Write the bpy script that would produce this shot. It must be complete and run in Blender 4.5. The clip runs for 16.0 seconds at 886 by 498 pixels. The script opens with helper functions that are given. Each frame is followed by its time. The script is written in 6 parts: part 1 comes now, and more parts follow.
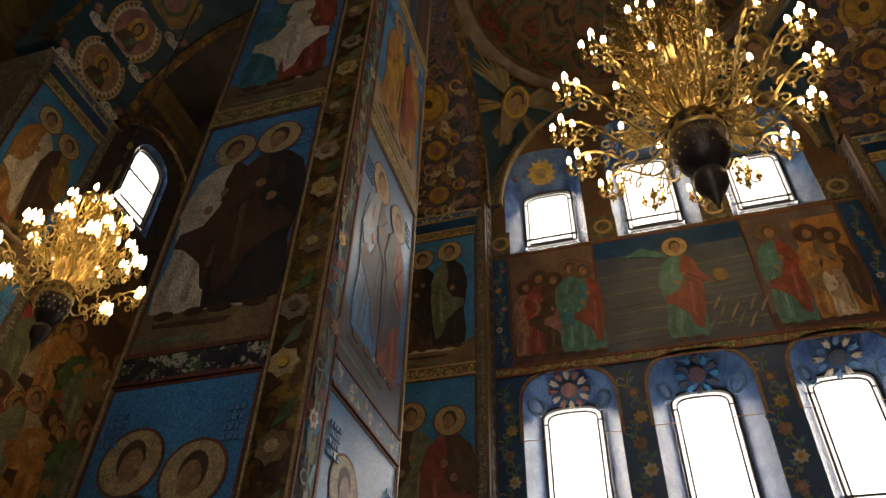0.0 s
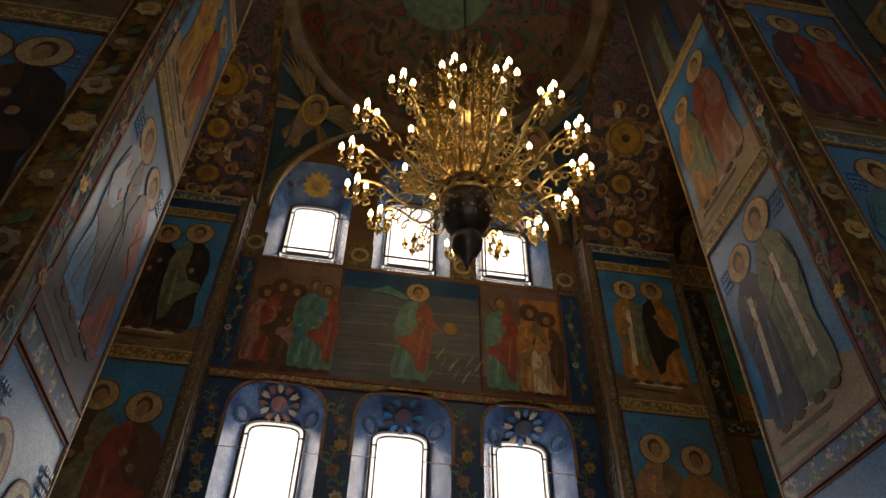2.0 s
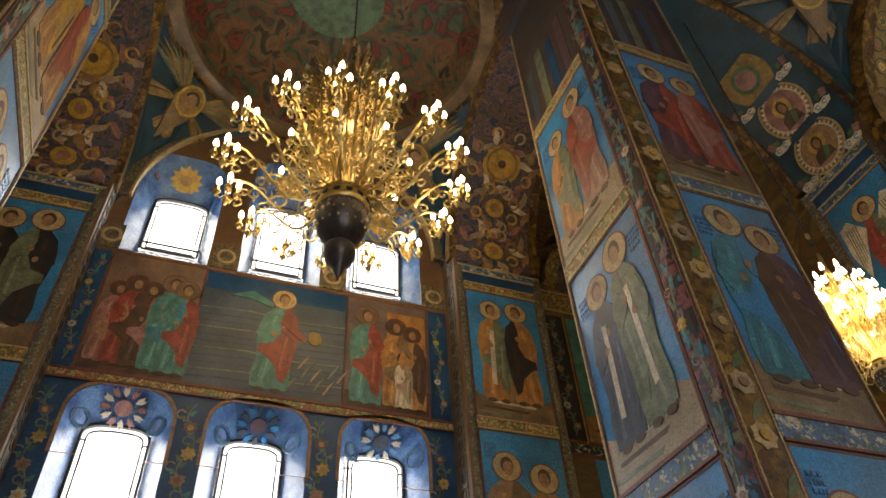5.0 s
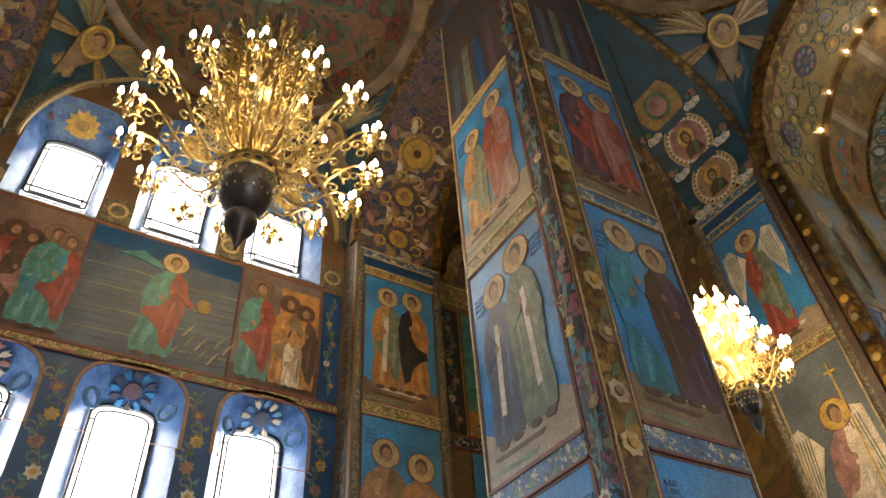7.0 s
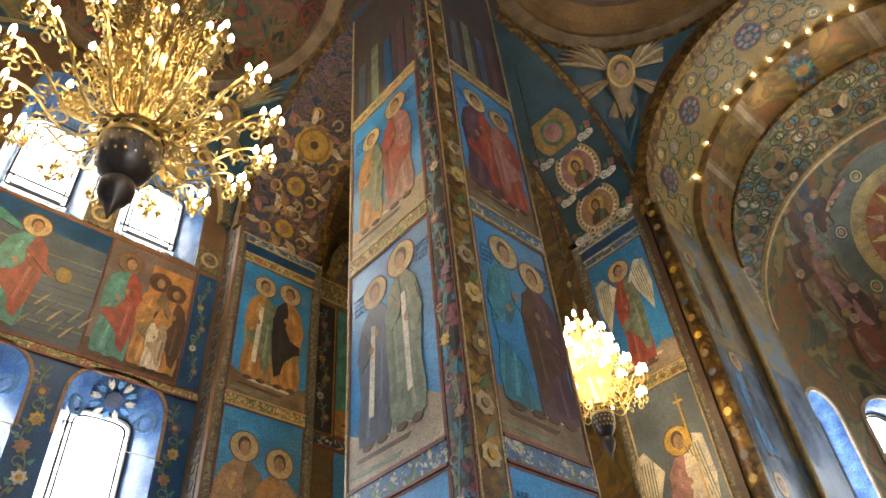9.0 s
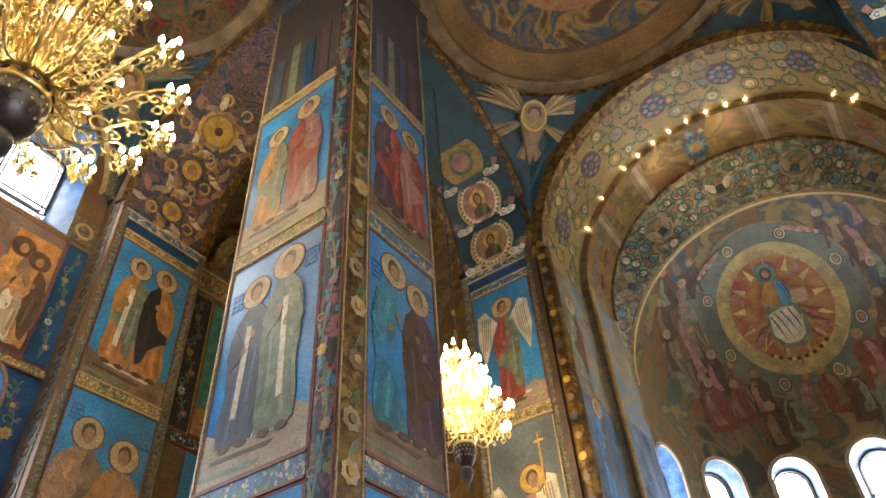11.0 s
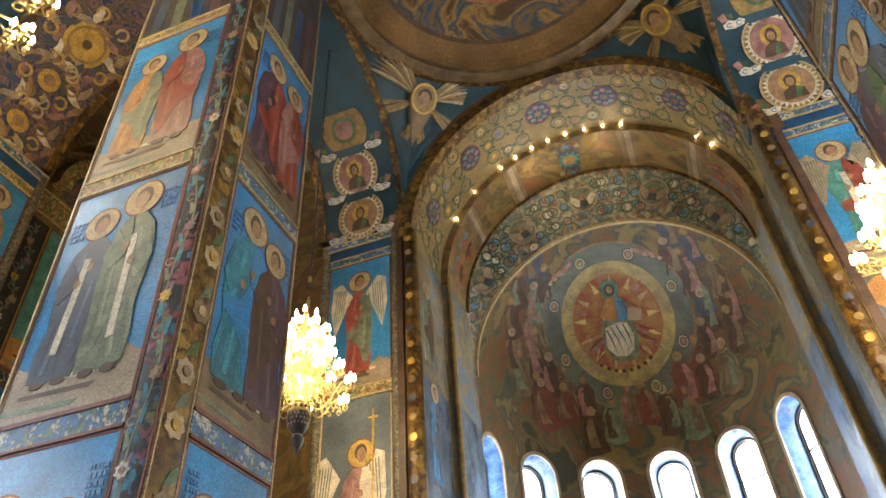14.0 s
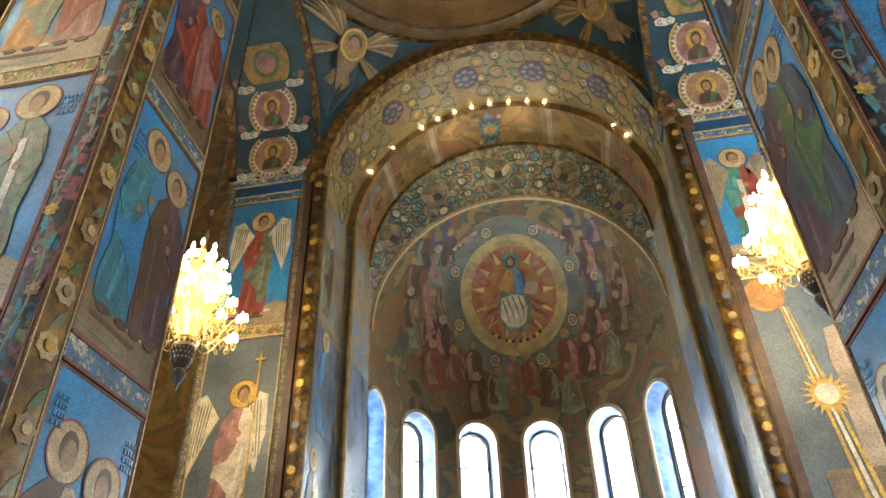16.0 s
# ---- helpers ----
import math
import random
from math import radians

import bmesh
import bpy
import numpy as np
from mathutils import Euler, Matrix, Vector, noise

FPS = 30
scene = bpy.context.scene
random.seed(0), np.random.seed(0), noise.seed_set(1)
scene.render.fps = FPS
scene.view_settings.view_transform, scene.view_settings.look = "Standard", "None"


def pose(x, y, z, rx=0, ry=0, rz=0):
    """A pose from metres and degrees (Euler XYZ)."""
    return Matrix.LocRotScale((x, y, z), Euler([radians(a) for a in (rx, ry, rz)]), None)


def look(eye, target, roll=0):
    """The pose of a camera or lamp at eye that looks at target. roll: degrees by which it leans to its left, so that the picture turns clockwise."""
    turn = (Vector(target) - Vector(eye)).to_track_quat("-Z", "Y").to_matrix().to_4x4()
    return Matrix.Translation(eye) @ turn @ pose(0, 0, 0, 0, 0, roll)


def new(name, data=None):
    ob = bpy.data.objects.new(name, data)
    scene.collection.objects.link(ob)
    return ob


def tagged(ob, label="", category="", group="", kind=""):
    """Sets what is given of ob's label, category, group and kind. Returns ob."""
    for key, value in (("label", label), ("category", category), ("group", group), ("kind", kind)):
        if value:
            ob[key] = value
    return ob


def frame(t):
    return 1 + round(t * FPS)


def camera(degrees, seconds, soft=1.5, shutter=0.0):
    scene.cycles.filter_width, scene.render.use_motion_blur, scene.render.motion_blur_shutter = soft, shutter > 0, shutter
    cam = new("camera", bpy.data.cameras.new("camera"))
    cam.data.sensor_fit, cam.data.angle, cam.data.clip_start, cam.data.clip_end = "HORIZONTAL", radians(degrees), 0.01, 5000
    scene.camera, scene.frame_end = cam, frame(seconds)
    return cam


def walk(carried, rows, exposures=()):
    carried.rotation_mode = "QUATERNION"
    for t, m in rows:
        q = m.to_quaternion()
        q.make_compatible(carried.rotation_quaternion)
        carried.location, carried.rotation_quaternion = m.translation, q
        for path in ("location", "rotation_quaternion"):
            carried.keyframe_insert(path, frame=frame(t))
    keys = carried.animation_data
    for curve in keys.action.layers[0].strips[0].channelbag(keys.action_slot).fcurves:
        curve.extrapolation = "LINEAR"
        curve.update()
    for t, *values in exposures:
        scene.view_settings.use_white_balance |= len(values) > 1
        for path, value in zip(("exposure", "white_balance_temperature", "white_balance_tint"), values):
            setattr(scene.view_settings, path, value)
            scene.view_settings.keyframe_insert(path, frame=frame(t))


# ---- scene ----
cam = camera(64.45, 16.0, soft=1.6)
PATH = [
    (0.0, pose(0, 0, 1.6, 131.10, -1.43, 106.45)),
    (0.5, pose(0, 0, 1.6, 131.09, -1.67, 101.33)),
    (1.0, pose(0, 0, 1.6, 131.02, -1.84, 94.72)),
    (1.5, pose(0, 0, 1.6, 131.95, -1.51, 85.81)),
    (2.0, pose(0, 0, 1.6, 133.02, -0.94, 80.49)),
    (2.5, pose(0, 0, 1.6, 131.98, -0.29, 76.59)),
    (3.0, pose(0, 0, 1.6, 132.33, 0.55, 72.77)),
    (3.5, pose(0, 0, 1.6, 134.68, 1.64, 70.11)),
    (3.7, pose(0, 0, 1.6, 135.06, 1.49, 69.37)),
    (5.8, pose(0, 0, 1.6, 133.02, 4.06, 69.87)),
    (6.0, pose(0, 0, 1.6, 132.88, 3.92, 68.62)),
    (6.5, pose(0, 0, 1.6, 132.42, 3.28, 63.16)),
    (7.0, pose(0, 0, 1.6, 132.36, 3.21, 59.48)),
    (7.5, pose(0, 0, 1.6, 132.20, 3.05, 56.46)),
    (8.0, pose(0, 0, 1.6, 132.04, 3.58, 53.14)),
    (8.5, pose(0, 0, 1.6, 132.46, 3.93, 50.48)),
    (9.0, pose(0, 0, 1.6, 131.78, 4.29, 48.01)),
    (9.5, pose(0, 0, 1.6, 132.29, 4.51, 45.14)),
    (9.7, pose(0, 0, 1.6, 132.46, 4.53, 43.94)),
    (11.8, pose(0, 0, 1.6, 130.72, 2.62, 31.54)),
    (12.0, pose(0, 0, 1.6, 129.92, 2.38, 30.95)),
    (12.5, pose(0, 0, 1.6, 131.82, 2.98, 27.00)),
    (13.0, pose(0, 0, 1.6, 132.16, 3.58, 22.76)),
    (13.5, pose(0, 0, 1.6, 130.96, 3.69, 20.79)),
    (14.0, pose(0, 0, 1.6, 129.65, 3.12, 20.79)),
    (14.5, pose(0, 0, 1.6, 128.74, 3.33, 19.23)),
    (15.0, pose(0, 0, 1.6, 128.57, 3.72, 16.64)),
    (15.5, pose(0, 0, 1.6, 127.50, 3.17, 13.16)),
    (16.0, pose(0, 0, 1.6, 125.73, 1.73, 10.22)),
]
EXPO = [(0.0, -1.2, 8800, 18), (1.0, -1.5, 8600, 16), (2.5, -1.65, 9000, 24), (3.1, -1.35, 9200, 25), (3.7, -0.85, 9400, 24), (5.8, 0.03, 7200, 8), (7.0, 0.28, 7400, 13), (9.0, 0.68, 7200, 10), (12.0, 0.86, 7000, 10), (16.0, 0.88, 7000, 6)]
walk(cam, PATH, EXPO)

# ---- world and light ----
world = bpy.data.worlds.new("world")
scene.world = world
world.use_nodes = True
wt = world.node_tree
sky = wt.nodes.new("ShaderNodeTexSky")
sky.sky_type, sky.sun_disc = "NISHITA", False
sky.sun_elevation, sky.sun_rotation = radians(35), radians(200)
wt.links.new(sky.outputs[0], wt.nodes["Background"].inputs[0])
wt.nodes["Background"].inputs[1].default_value = 0.12


def area(name, m, w, h, power, col=(0.78, 0.88, 1.0)):
    d = bpy.data.lights.new(name, "AREA")
    d.shape, d.size, d.size_y, d.energy, d.color = "RECTANGLE", w, h, power, col
    ob = new(name, d)
    ob.matrix_world = m
    return ob


def point(name, p, power, radius, col=(1.0, 0.76, 0.45)):
    d = bpy.data.lights.new(name, "POINT")
    d.energy, d.shadow_soft_size, d.color = power, radius, col
    ob = new(name, d)
    ob.location = p
    return ob


# ---- plan ----
CX, CY = -0.95, 1.15            # centre of the crossing
XN, XS = -11.55, 9.65           # end walls of the north and south arms
YE, YW = 11.45, -9.15           # faces of the east and west piers
XPN, XPS = -10.9, 9.0           # faces of the north and south piers
PX, PY = 3.6, 3.6               # half openings between the pillars
PW = 2.4                        # pillar width
L1, L2, L3 = 5.0, 8.6, 12.0     # tops of the three friezes
ZS, RISE = 12.8, 3.6            # springing and rise of the vaults


# ---- materials ----
def mat(name, col, rough=0.5, metal=0.0, vary=0.35, scale=3.0, tess=70.0, bump=0.25, col2=None, spec=0.5):
    """Coloured tesserae: broad uneven tone, small cells, slight relief."""
    m = bpy.data.materials.new(name)
    m.use_nodes = True
    nt = m.node_tree
    N, L = nt.nodes, nt.links
    b = N["Principled BSDF"]
    tc = N.new("ShaderNodeTexCoord")
    n1 = N.new("ShaderNodeTexNoise")
    n1.inputs["Scale"].default_value = scale
    n1.inputs["Detail"].default_value = 6
    L.new(tc.outputs["Object"], n1.inputs["Vector"])
    mx = N.new("ShaderNodeMix")
    mx.data_type = "RGBA"
    c2 = col2 or tuple(c * (1 - vary) for c in col)
    mx.inputs["A"].default_value = (*c2, 1)
    mx.inputs["B"].default_value = (*col, 1)
    rp = N.new("ShaderNodeMapRange")
    rp.inputs[1].default_value, rp.inputs[2].default_value = 0.35, 0.65
    L.new(n1.outputs[0], rp.inputs[0])
    L.new(rp.outputs[0], mx.inputs["Factor"])
    out = mx.outputs["Result"]
    if tess:
        v = N.new("ShaderNodeTexVoronoi")
        v.inputs["Scale"].default_value = tess
        L.new(tc.outputs["Object"], v.inputs["Vector"])
        hs = N.new("ShaderNodeHueSaturation")
        sep = N.new("ShaderNodeSeparateColor")
        L.new(v.outputs["Color"], sep.inputs[0])
        mr = N.new("ShaderNodeMapRange")
        mr.inputs[3].default_value, mr.inputs[4].default_value = 0.62, 1.38
        L.new(sep.outputs[0], mr.inputs[0])
        mh = N.new("ShaderNodeMapRange")
        mh.inputs[3].default_value, mh.inputs[4].default_value = 0.48, 0.52
        L.new(sep.outputs[1], mh.inputs[0])
        L.new(mr.outputs[0], hs.inputs["Value"])
        L.new(mh.outputs[0], hs.inputs["Hue"])
        L.new(out, hs.inputs["Color"])
        out = hs.outputs[0]
        bp = N.new("ShaderNodeBump")
        bp.inputs["Strength"].default_value = bump
        bp.inputs["Distance"].default_value = 0.006
        L.new(v.outputs["Distance"], bp.inputs["Height"])
        L.new(bp.outputs[0], b.inputs["Normal"])
    L.new(out, b.inputs["Base Color"])
    b.inputs["Roughness"].default_value = rough
    b.inputs["Metallic"].default_value = metal
    b.inputs["Specular IOR Level"].default_value = spec
    return m


def ornament(name, cols, scale=9.0, rough=0.45, metal=0.0, warp=0.6, bump=0.3, soft=False):
    """Dense foliage ornament in several colours: warped cells picked through a stepped ramp."""
    m = bpy.data.materials.new(name)
    m.use_nodes = True
    nt = m.node_tree
    N, L = nt.nodes, nt.links
    b = N["Principled BSDF"]
    tc = N.new("ShaderNodeTexCoord")
    n1 = N.new("ShaderNodeTexNoise")
    n1.inputs["Scale"].default_value = scale * 0.6
    n1.inputs["Detail"].default_value = 3
    L.new(tc.outputs["Object"], n1.inputs["Vector"])
    ad = N.new("ShaderNodeVectorMath")
    ad.operation = "MULTIPLY_ADD"
    ad.inputs[1].default_value = (warp, warp, warp)
    L.new(n1.outputs["Color"], ad.inputs[0])
    L.new(tc.outputs["Object"], ad.inputs[2])
    v = N.new("ShaderNodeTexVoronoi")
    v.inputs["Scale"].default_value = scale
    L.new(ad.outputs[0], v.inputs["Vector"])
    sep = N.new("ShaderNodeSeparateColor")
    L.new(v.outputs["Color"], sep.inputs[0])
    cr = N.new("ShaderNodeValToRGB")
    cr.color_ramp.interpolation = "CONSTANT"
    el = cr.color_ramp.elements
    while len(el) < len(cols):
        el.new(0.5)
    for i, c in enumerate(cols):
        el[i].position = i / len(cols)
        el[i].color = (*c, 1)
    L.new(sep.outputs[0], cr.inputs[0])
    if soft:
        n2 = N.new("ShaderNodeTexNoise")
        n2.inputs["Scale"].default_value = scale
        n2.inputs["Detail"].default_value = 8
        n2.inputs["Distortion"].default_value = 1.2
        L.new(tc.outputs["Object"], n2.inputs["Vector"])
        st = N.new("ShaderNodeMapRange")
        st.inputs[1].default_value, st.inputs[2].default_value = 0.32, 0.68
        L.new(n2.outputs[0], st.inputs[0])
        L.new(st.outputs[0], cr.inputs[0])
        cr.color_ramp.interpolation = "LINEAR"
    dk = N.new("ShaderNodeMapRange")
    dk.inputs[1].default_value, dk.inputs[2].default_value = 0.25, 0.75
    dk.inputs[3].default_value, dk.inputs[4].default_value = (1.0, 1.0) if soft else (1.15, 0.45)
    L.new(v.outputs["Distance"], dk.inputs[0])
    hs = N.new("ShaderNodeHueSaturation")
    L.new(cr.outputs[0], hs.inputs["Color"])
    v2 = N.new("ShaderNodeTexVoronoi")
    v2.inputs["Scale"].default_value = 75
    L.new(tc.outputs["Object"], v2.inputs["Vector"])
    sp2 = N.new("ShaderNodeSeparateColor")
    L.new(v2.outputs["Color"], sp2.inputs[0])
    mm = N.new("ShaderNodeMath")
    mm.operation = "MULTIPLY_ADD"
    mm.inputs[1].default_value = 0.5
    L.new(sp2.outputs[0], mm.inputs[0])
    mm.inputs[2].default_value = -0.25
    m3 = N.new("ShaderNodeMath")
    L.new(dk.outputs[0], m3.inputs[0])
    L.new(mm.outputs[0], m3.inputs[1])
    L.new(m3.outputs[0], hs.inputs["Value"])
    L.new(hs.outputs[0], b.inputs["Base Color"])
    bp = N.new("ShaderNodeBump")
    bp.inputs["Strength"].default_value = bump
    bp.inputs["Distance"].default_value = 0.008
    L.new(v2.outputs["Distance"], bp.inputs["Height"])
    L.new(bp.outputs[0], b.inputs["Normal"])
    b.inputs["Roughness"].default_value = rough
    b.inputs["Metallic"].default_value = metal
    b.inputs["Specular IOR Level"].default_value = 0.2 if soft else 0.5
    return m


def glow(name, col, strength):
    m = bpy.data.materials.new(name)
    m.use_nodes = True
    b = m.node_tree.nodes["Principled BSDF"]
    b.inputs["Base Color"].default_value = (*col, 1)
    b.inputs["Emission Color"].default_value = (*col, 1)
    b.inputs["Emission Strength"].default_value = strength
    return m


BLUE = mat("mosaic_blue", (0.035, 0.235, 0.50), 0.28, vary=0.4, scale=1.2)
BLUE_D = mat("mosaic_deep_blue", (0.016, 0.05, 0.14), 0.35, vary=0.4)
BLUE_P = mat("mosaic_pale_blue", (0.13, 0.30, 0.54), 0.26, vary=0.35, scale=1.0)
BEIGE = mat("mosaic_beige_gold", (0.25, 0.175, 0.065), 0.45, vary=0.3, scale=2.0)
TAN = mat("mosaic_tan_cloud", (0.23, 0.13, 0.05), 0.5, vary=0.45, scale=0.9, spec=0.2)
NIGHT = mat("mosaic_night_blue", (0.013, 0.070, 0.175), 0.3, vary=0.45, scale=2.0)
VINEG = mat("mosaic_vine_green", (0.035, 0.085, 0.055), 0.45, vary=0.3)
MAUVE = mat("mosaic_mauve", (0.17, 0.10, 0.15), 0.42, vary=0.4)
GOLD = mat("mosaic_gold", (0.55, 0.34, 0.07), 0.38, 0.25, vary=0.4, scale=6)
GOLD_D = mat("mosaic_dull_gold", (0.30, 0.19, 0.055), 0.45, 0.1, vary=0.45, scale=5)
OCHRE = mat("mosaic_ochre_earth", (0.22, 0.145, 0.075), 0.5, vary=0.5, scale=2.2)
SAND = mat("mosaic_sand_earth", (0.36, 0.27, 0.18), 0.45, vary=0.45, scale=2.2)
RED = mat("mosaic_red", (0.30, 0.055, 0.035), 0.4, vary=0.5, scale=4)
ROSE = mat("mosaic_rose", (0.34, 0.16, 0.14), 0.4, vary=0.5, scale=4)
GREEN = mat("mosaic_green", (0.07, 0.15, 0.06), 0.42, vary=0.5, scale=5)
SEA = mat("mosaic_sea_green", (0.07, 0.24, 0.21), 0.4, vary=0.5, scale=4)
TEAL = mat("mosaic_teal", (0.035, 0.20, 0.27), 0.4, vary=0.5, scale=4)
GREYG = mat("mosaic_grey_green", (0.17, 0.20, 0.13), 0.42, vary=0.5, scale=5)
SLATE = mat("mosaic_slate", (0.06, 0.075, 0.11), 0.42, vary=0.5, scale=3)
BROWN = mat("mosaic_brown", (0.09, 0.045, 0.025), 0.5, vary=0.5, scale=4)
PLUM = mat("mosaic_plum", (0.10, 0.05, 0.07), 0.45, vary=0.5, scale=4)
DARK = mat("mosaic_dark", (0.03, 0.025, 0.025), 0.45, vary=0.5, scale=4)
CREAM = mat("mosaic_cream", (0.62, 0.54, 0.42), 0.4, vary=0.35, scale=4)
SKIN = mat("mosaic_tan", (0.34, 0.19, 0.10), 0.45, vary=0.4, scale=8)
ORANGE = mat("mosaic_orange", (0.42, 0.20, 0.06), 0.42, vary=0.4, scale=5)
STORM = mat("mosaic_storm_sky", (0.062, 0.088, 0.125), 0.42, vary=0.55, scale=1.4)
STEP = mat("plain_brown_mosaic", (0.16, 0.09, 0.045), 0.5, vary=0.4, scale=1.5)
BORDER = mat("red_brown_border", (0.17, 0.05, 0.03), 0.5, vary=0.3, scale=8)
LINE = mat("pale_gold_line", (0.45, 0.33, 0.17), 0.45, vary=0.3, scale=8)
FRIEZE_W = ornament("frieze_blue_white", [(0.05, 0.13, 0.28), (0.05, 0.13, 0.28), (0.45, 0.42, 0.33), (0.09, 0.16, 0.09), (0.05, 0.13, 0.28)], 11)
FRIEZE_G = ornament("frieze_gold_green", [(0.38, 0.28, 0.09), (0.10, 0.16, 0.05), (0.48, 0.38, 0.17), (0.30, 0.09, 0.04)], 13)
FRIEZE_D = ornament("frieze_dark_flowers", [(0.015, 0.02, 0.035), (0.05, 0.11, 0.05), (0.50, 0.45, 0.36), (0.015, 0.02, 0.035), (0.015, 0.02, 0.035)], 11)
STRIP_B = ornament("strip_dark_flowers", [(0.010, 0.010, 0.014), (0.02, 0.15, 0.26), (0.20, 0.045, 0.07), (0.012, 0.012, 0.018), (0.010, 0.018, 0.025), (0.14, 0.13, 0.06), (0.010, 0.010, 0.014)], 7, 0.6)
STRIP_G = ornament("strip_gold", [(0.15, 0.08, 0.018), (0.25, 0.145, 0.03), (0.07, 0.03, 0.012), (0.17, 0.09, 0.02)], 6, 0.4, 0.25)
STRIP_S = ornament("strip_grey_rings", [(0.13, 0.105, 0.06), (0.22, 0.19, 0.12), (0.08, 0.075, 0.06)], 14)
VINE = ornament("vines_on_blue", [(0.015, 0.045, 0.12), (0.015, 0.045, 0.12), (0.05, 0.13, 0.10), (0.30, 0.24, 0.20), (0.02, 0.05, 0.13), (0.20, 0.10, 0.06)], 8)
SCROLL = ornament("scrolls_many_colours", [(0.025, 0.045, 0.085), (0.06, 0.07, 0.09), (0.16, 0.10, 0.05), (0.03, 0.05, 0.10), (0.22, 0.12, 0.09), (0.03, 0.05, 0.10)], 3.0, soft=True)
VINE_G = ornament("vines_on_gold", [(0.40, 0.29, 0.10), (0.44, 0.33, 0.12), (0.20, 0.19, 0.09), (0.42, 0.31, 0.11), (0.36, 0.17, 0.08), (0.40, 0.30, 0.11)], 5)
VINE_P = ornament("vines_on_pale", [(0.30, 0.29, 0.20), (0.20, 0.24, 0.20), (0.34, 0.32, 0.22), (0.13, 0.18, 0.20), (0.27, 0.17, 0.11)], 6)
PAINT_R = ornament("crowd_painting_red", [(0.04, 0.03, 0.02), (0.20, 0.035, 0.018), (0.05, 0.03, 0.02), (0.05, 0.09, 0.045), (0.16, 0.05, 0.025), (0.15, 0.10, 0.04), (0.04, 0.03, 0.02)], 1.5, soft=True)
PAINT_D = ornament("dark_painting", [(0.05, 0.035, 0.025), (0.03, 0.05, 0.08), (0.08, 0.045, 0.03), (0.06, 0.06, 0.06)], 2.2, soft=True)
PAINT_G = ornament("gold_brown_painting", [(0.08, 0.055, 0.025), (0.17, 0.105, 0.04), (0.22, 0.14, 0.05), (0.10, 0.08, 0.04), (0.18, 0.09, 0.04)], 1.0, soft=True)
APSE_M = ornament("apse_painting", [(0.05, 0.05, 0.035), (0.16, 0.115, 0.05), (0.085, 0.085, 0.055), (0.19, 0.075, 0.035), (0.13, 0.10, 0.05), (0.06, 0.075, 0.065), (0.20, 0.14, 0.06)], 0.75, rough=0.4, soft=True)
DOME_E = ornament("dome_painting_blue_gold", [(0.02, 0.07, 0.14), (0.18, 0.10, 0.035), (0.03, 0.06, 0.09), (0.28, 0.16, 0.05), (0.08, 0.045, 0.02)], 0.8, soft=True)
PEND = mat("pendentive_teal", (0.012, 0.060, 0.095), 0.45, vary=0.5, scale=1.5)
REVEAL = mat("reveal_blue", (0.11, 0.22, 0.42), 0.22, vary=0.45, scale=2.5, col2=(0.035, 0.09, 0.24))
SKYLIGHT = glow("bright_overcast_sky", (0.90, 0.96, 1.0), 7.0)
STONE = mat("floor_marble", (0.30, 0.26, 0.22), 0.3, tess=0, scale=1.2)
PLAIN = mat("wall_plaster", (0.22, 0.17, 0.12), 0.6, tess=0, scale=1.0)
BRASS = mat("gilt_brass", (0.60, 0.46, 0.20), 0.3, 1.0, vary=0.3, scale=9, tess=0)
BRONZE = mat("dark_bronze", (0.07, 0.06, 0.06), 0.32, 0.5, vary=0.4, scale=9, tess=0)
BOWL = ornament("pierced_bronze", [(0.03, 0.022, 0.015), (0.34, 0.23, 0.10), (0.06, 0.045, 0.03), (0.16, 0.11, 0.05)], 24, 0.32, 0.85, warp=0.1)
GLORY = mat("mosaic_bright_yellow", (0.55, 0.42, 0.14), 0.4, vary=0.4, scale=2.5)
SUNRED = mat("mosaic_flame_red", (0.26, 0.065, 0.03), 0.42, vary=0.6, scale=3.5, col2=(0.30, 0.16, 0.05))
IRON = mat("dark_iron", (0.02, 0.02, 0.022), 0.5, 0.4, tess=0)
BULB = glow("lit_candle_bulb", (1.0, 0.80, 0.50), 32.0)
LAMPLET = glow("lit_small_lamp", (1.0, 0.80, 0.50), 25.0)


# ---- builders ----
def part(name, bm, material, parent=None, label=""):
    me = bpy.data.meshes.new(name)
    bmesh.ops.recalc_face_normals(bm, faces=bm.faces[:])
    bm.to_mesh(me)
    bm.free()
    if material:
        me.materials.append(material)
    if name in ("dark_bowl", "finial", "pierced_collar", "bowl_rim", "stem", "half_dome", "apse_wall", "arch_face", "gilt_column"):
        me.polygons.foreach_set("use_smooth", [True] * len(me.polygons))
    ob = new(name, me)
    ob.parent = parent
    if label:
        ob["label"] = label
    return ob


def empty(name, label, category, group="", kind="", at=(0, 0, 0)):
    ob = new(name)
    ob.location = at
    return tagged(ob, label, category, group, kind)


def box(bm, lo, hi):
    v = [bm.verts.new((x, y, z)) for x in (lo[0], hi[0]) for y in (lo[1], hi[1]) for z in (lo[2], hi[2])]
    for f in ((0, 1, 3, 2), (4, 6, 7, 5), (0, 4, 5, 1), (2, 3, 7, 6), (0, 2, 6, 4), (1, 5, 7, 3)):
        bm.faces.new([v[i] for i in f])
    return bm


def boxes(*pairs):
    bm = bmesh.new()
    for lo, hi in pairs:
        box(bm, lo, hi)
    return bm


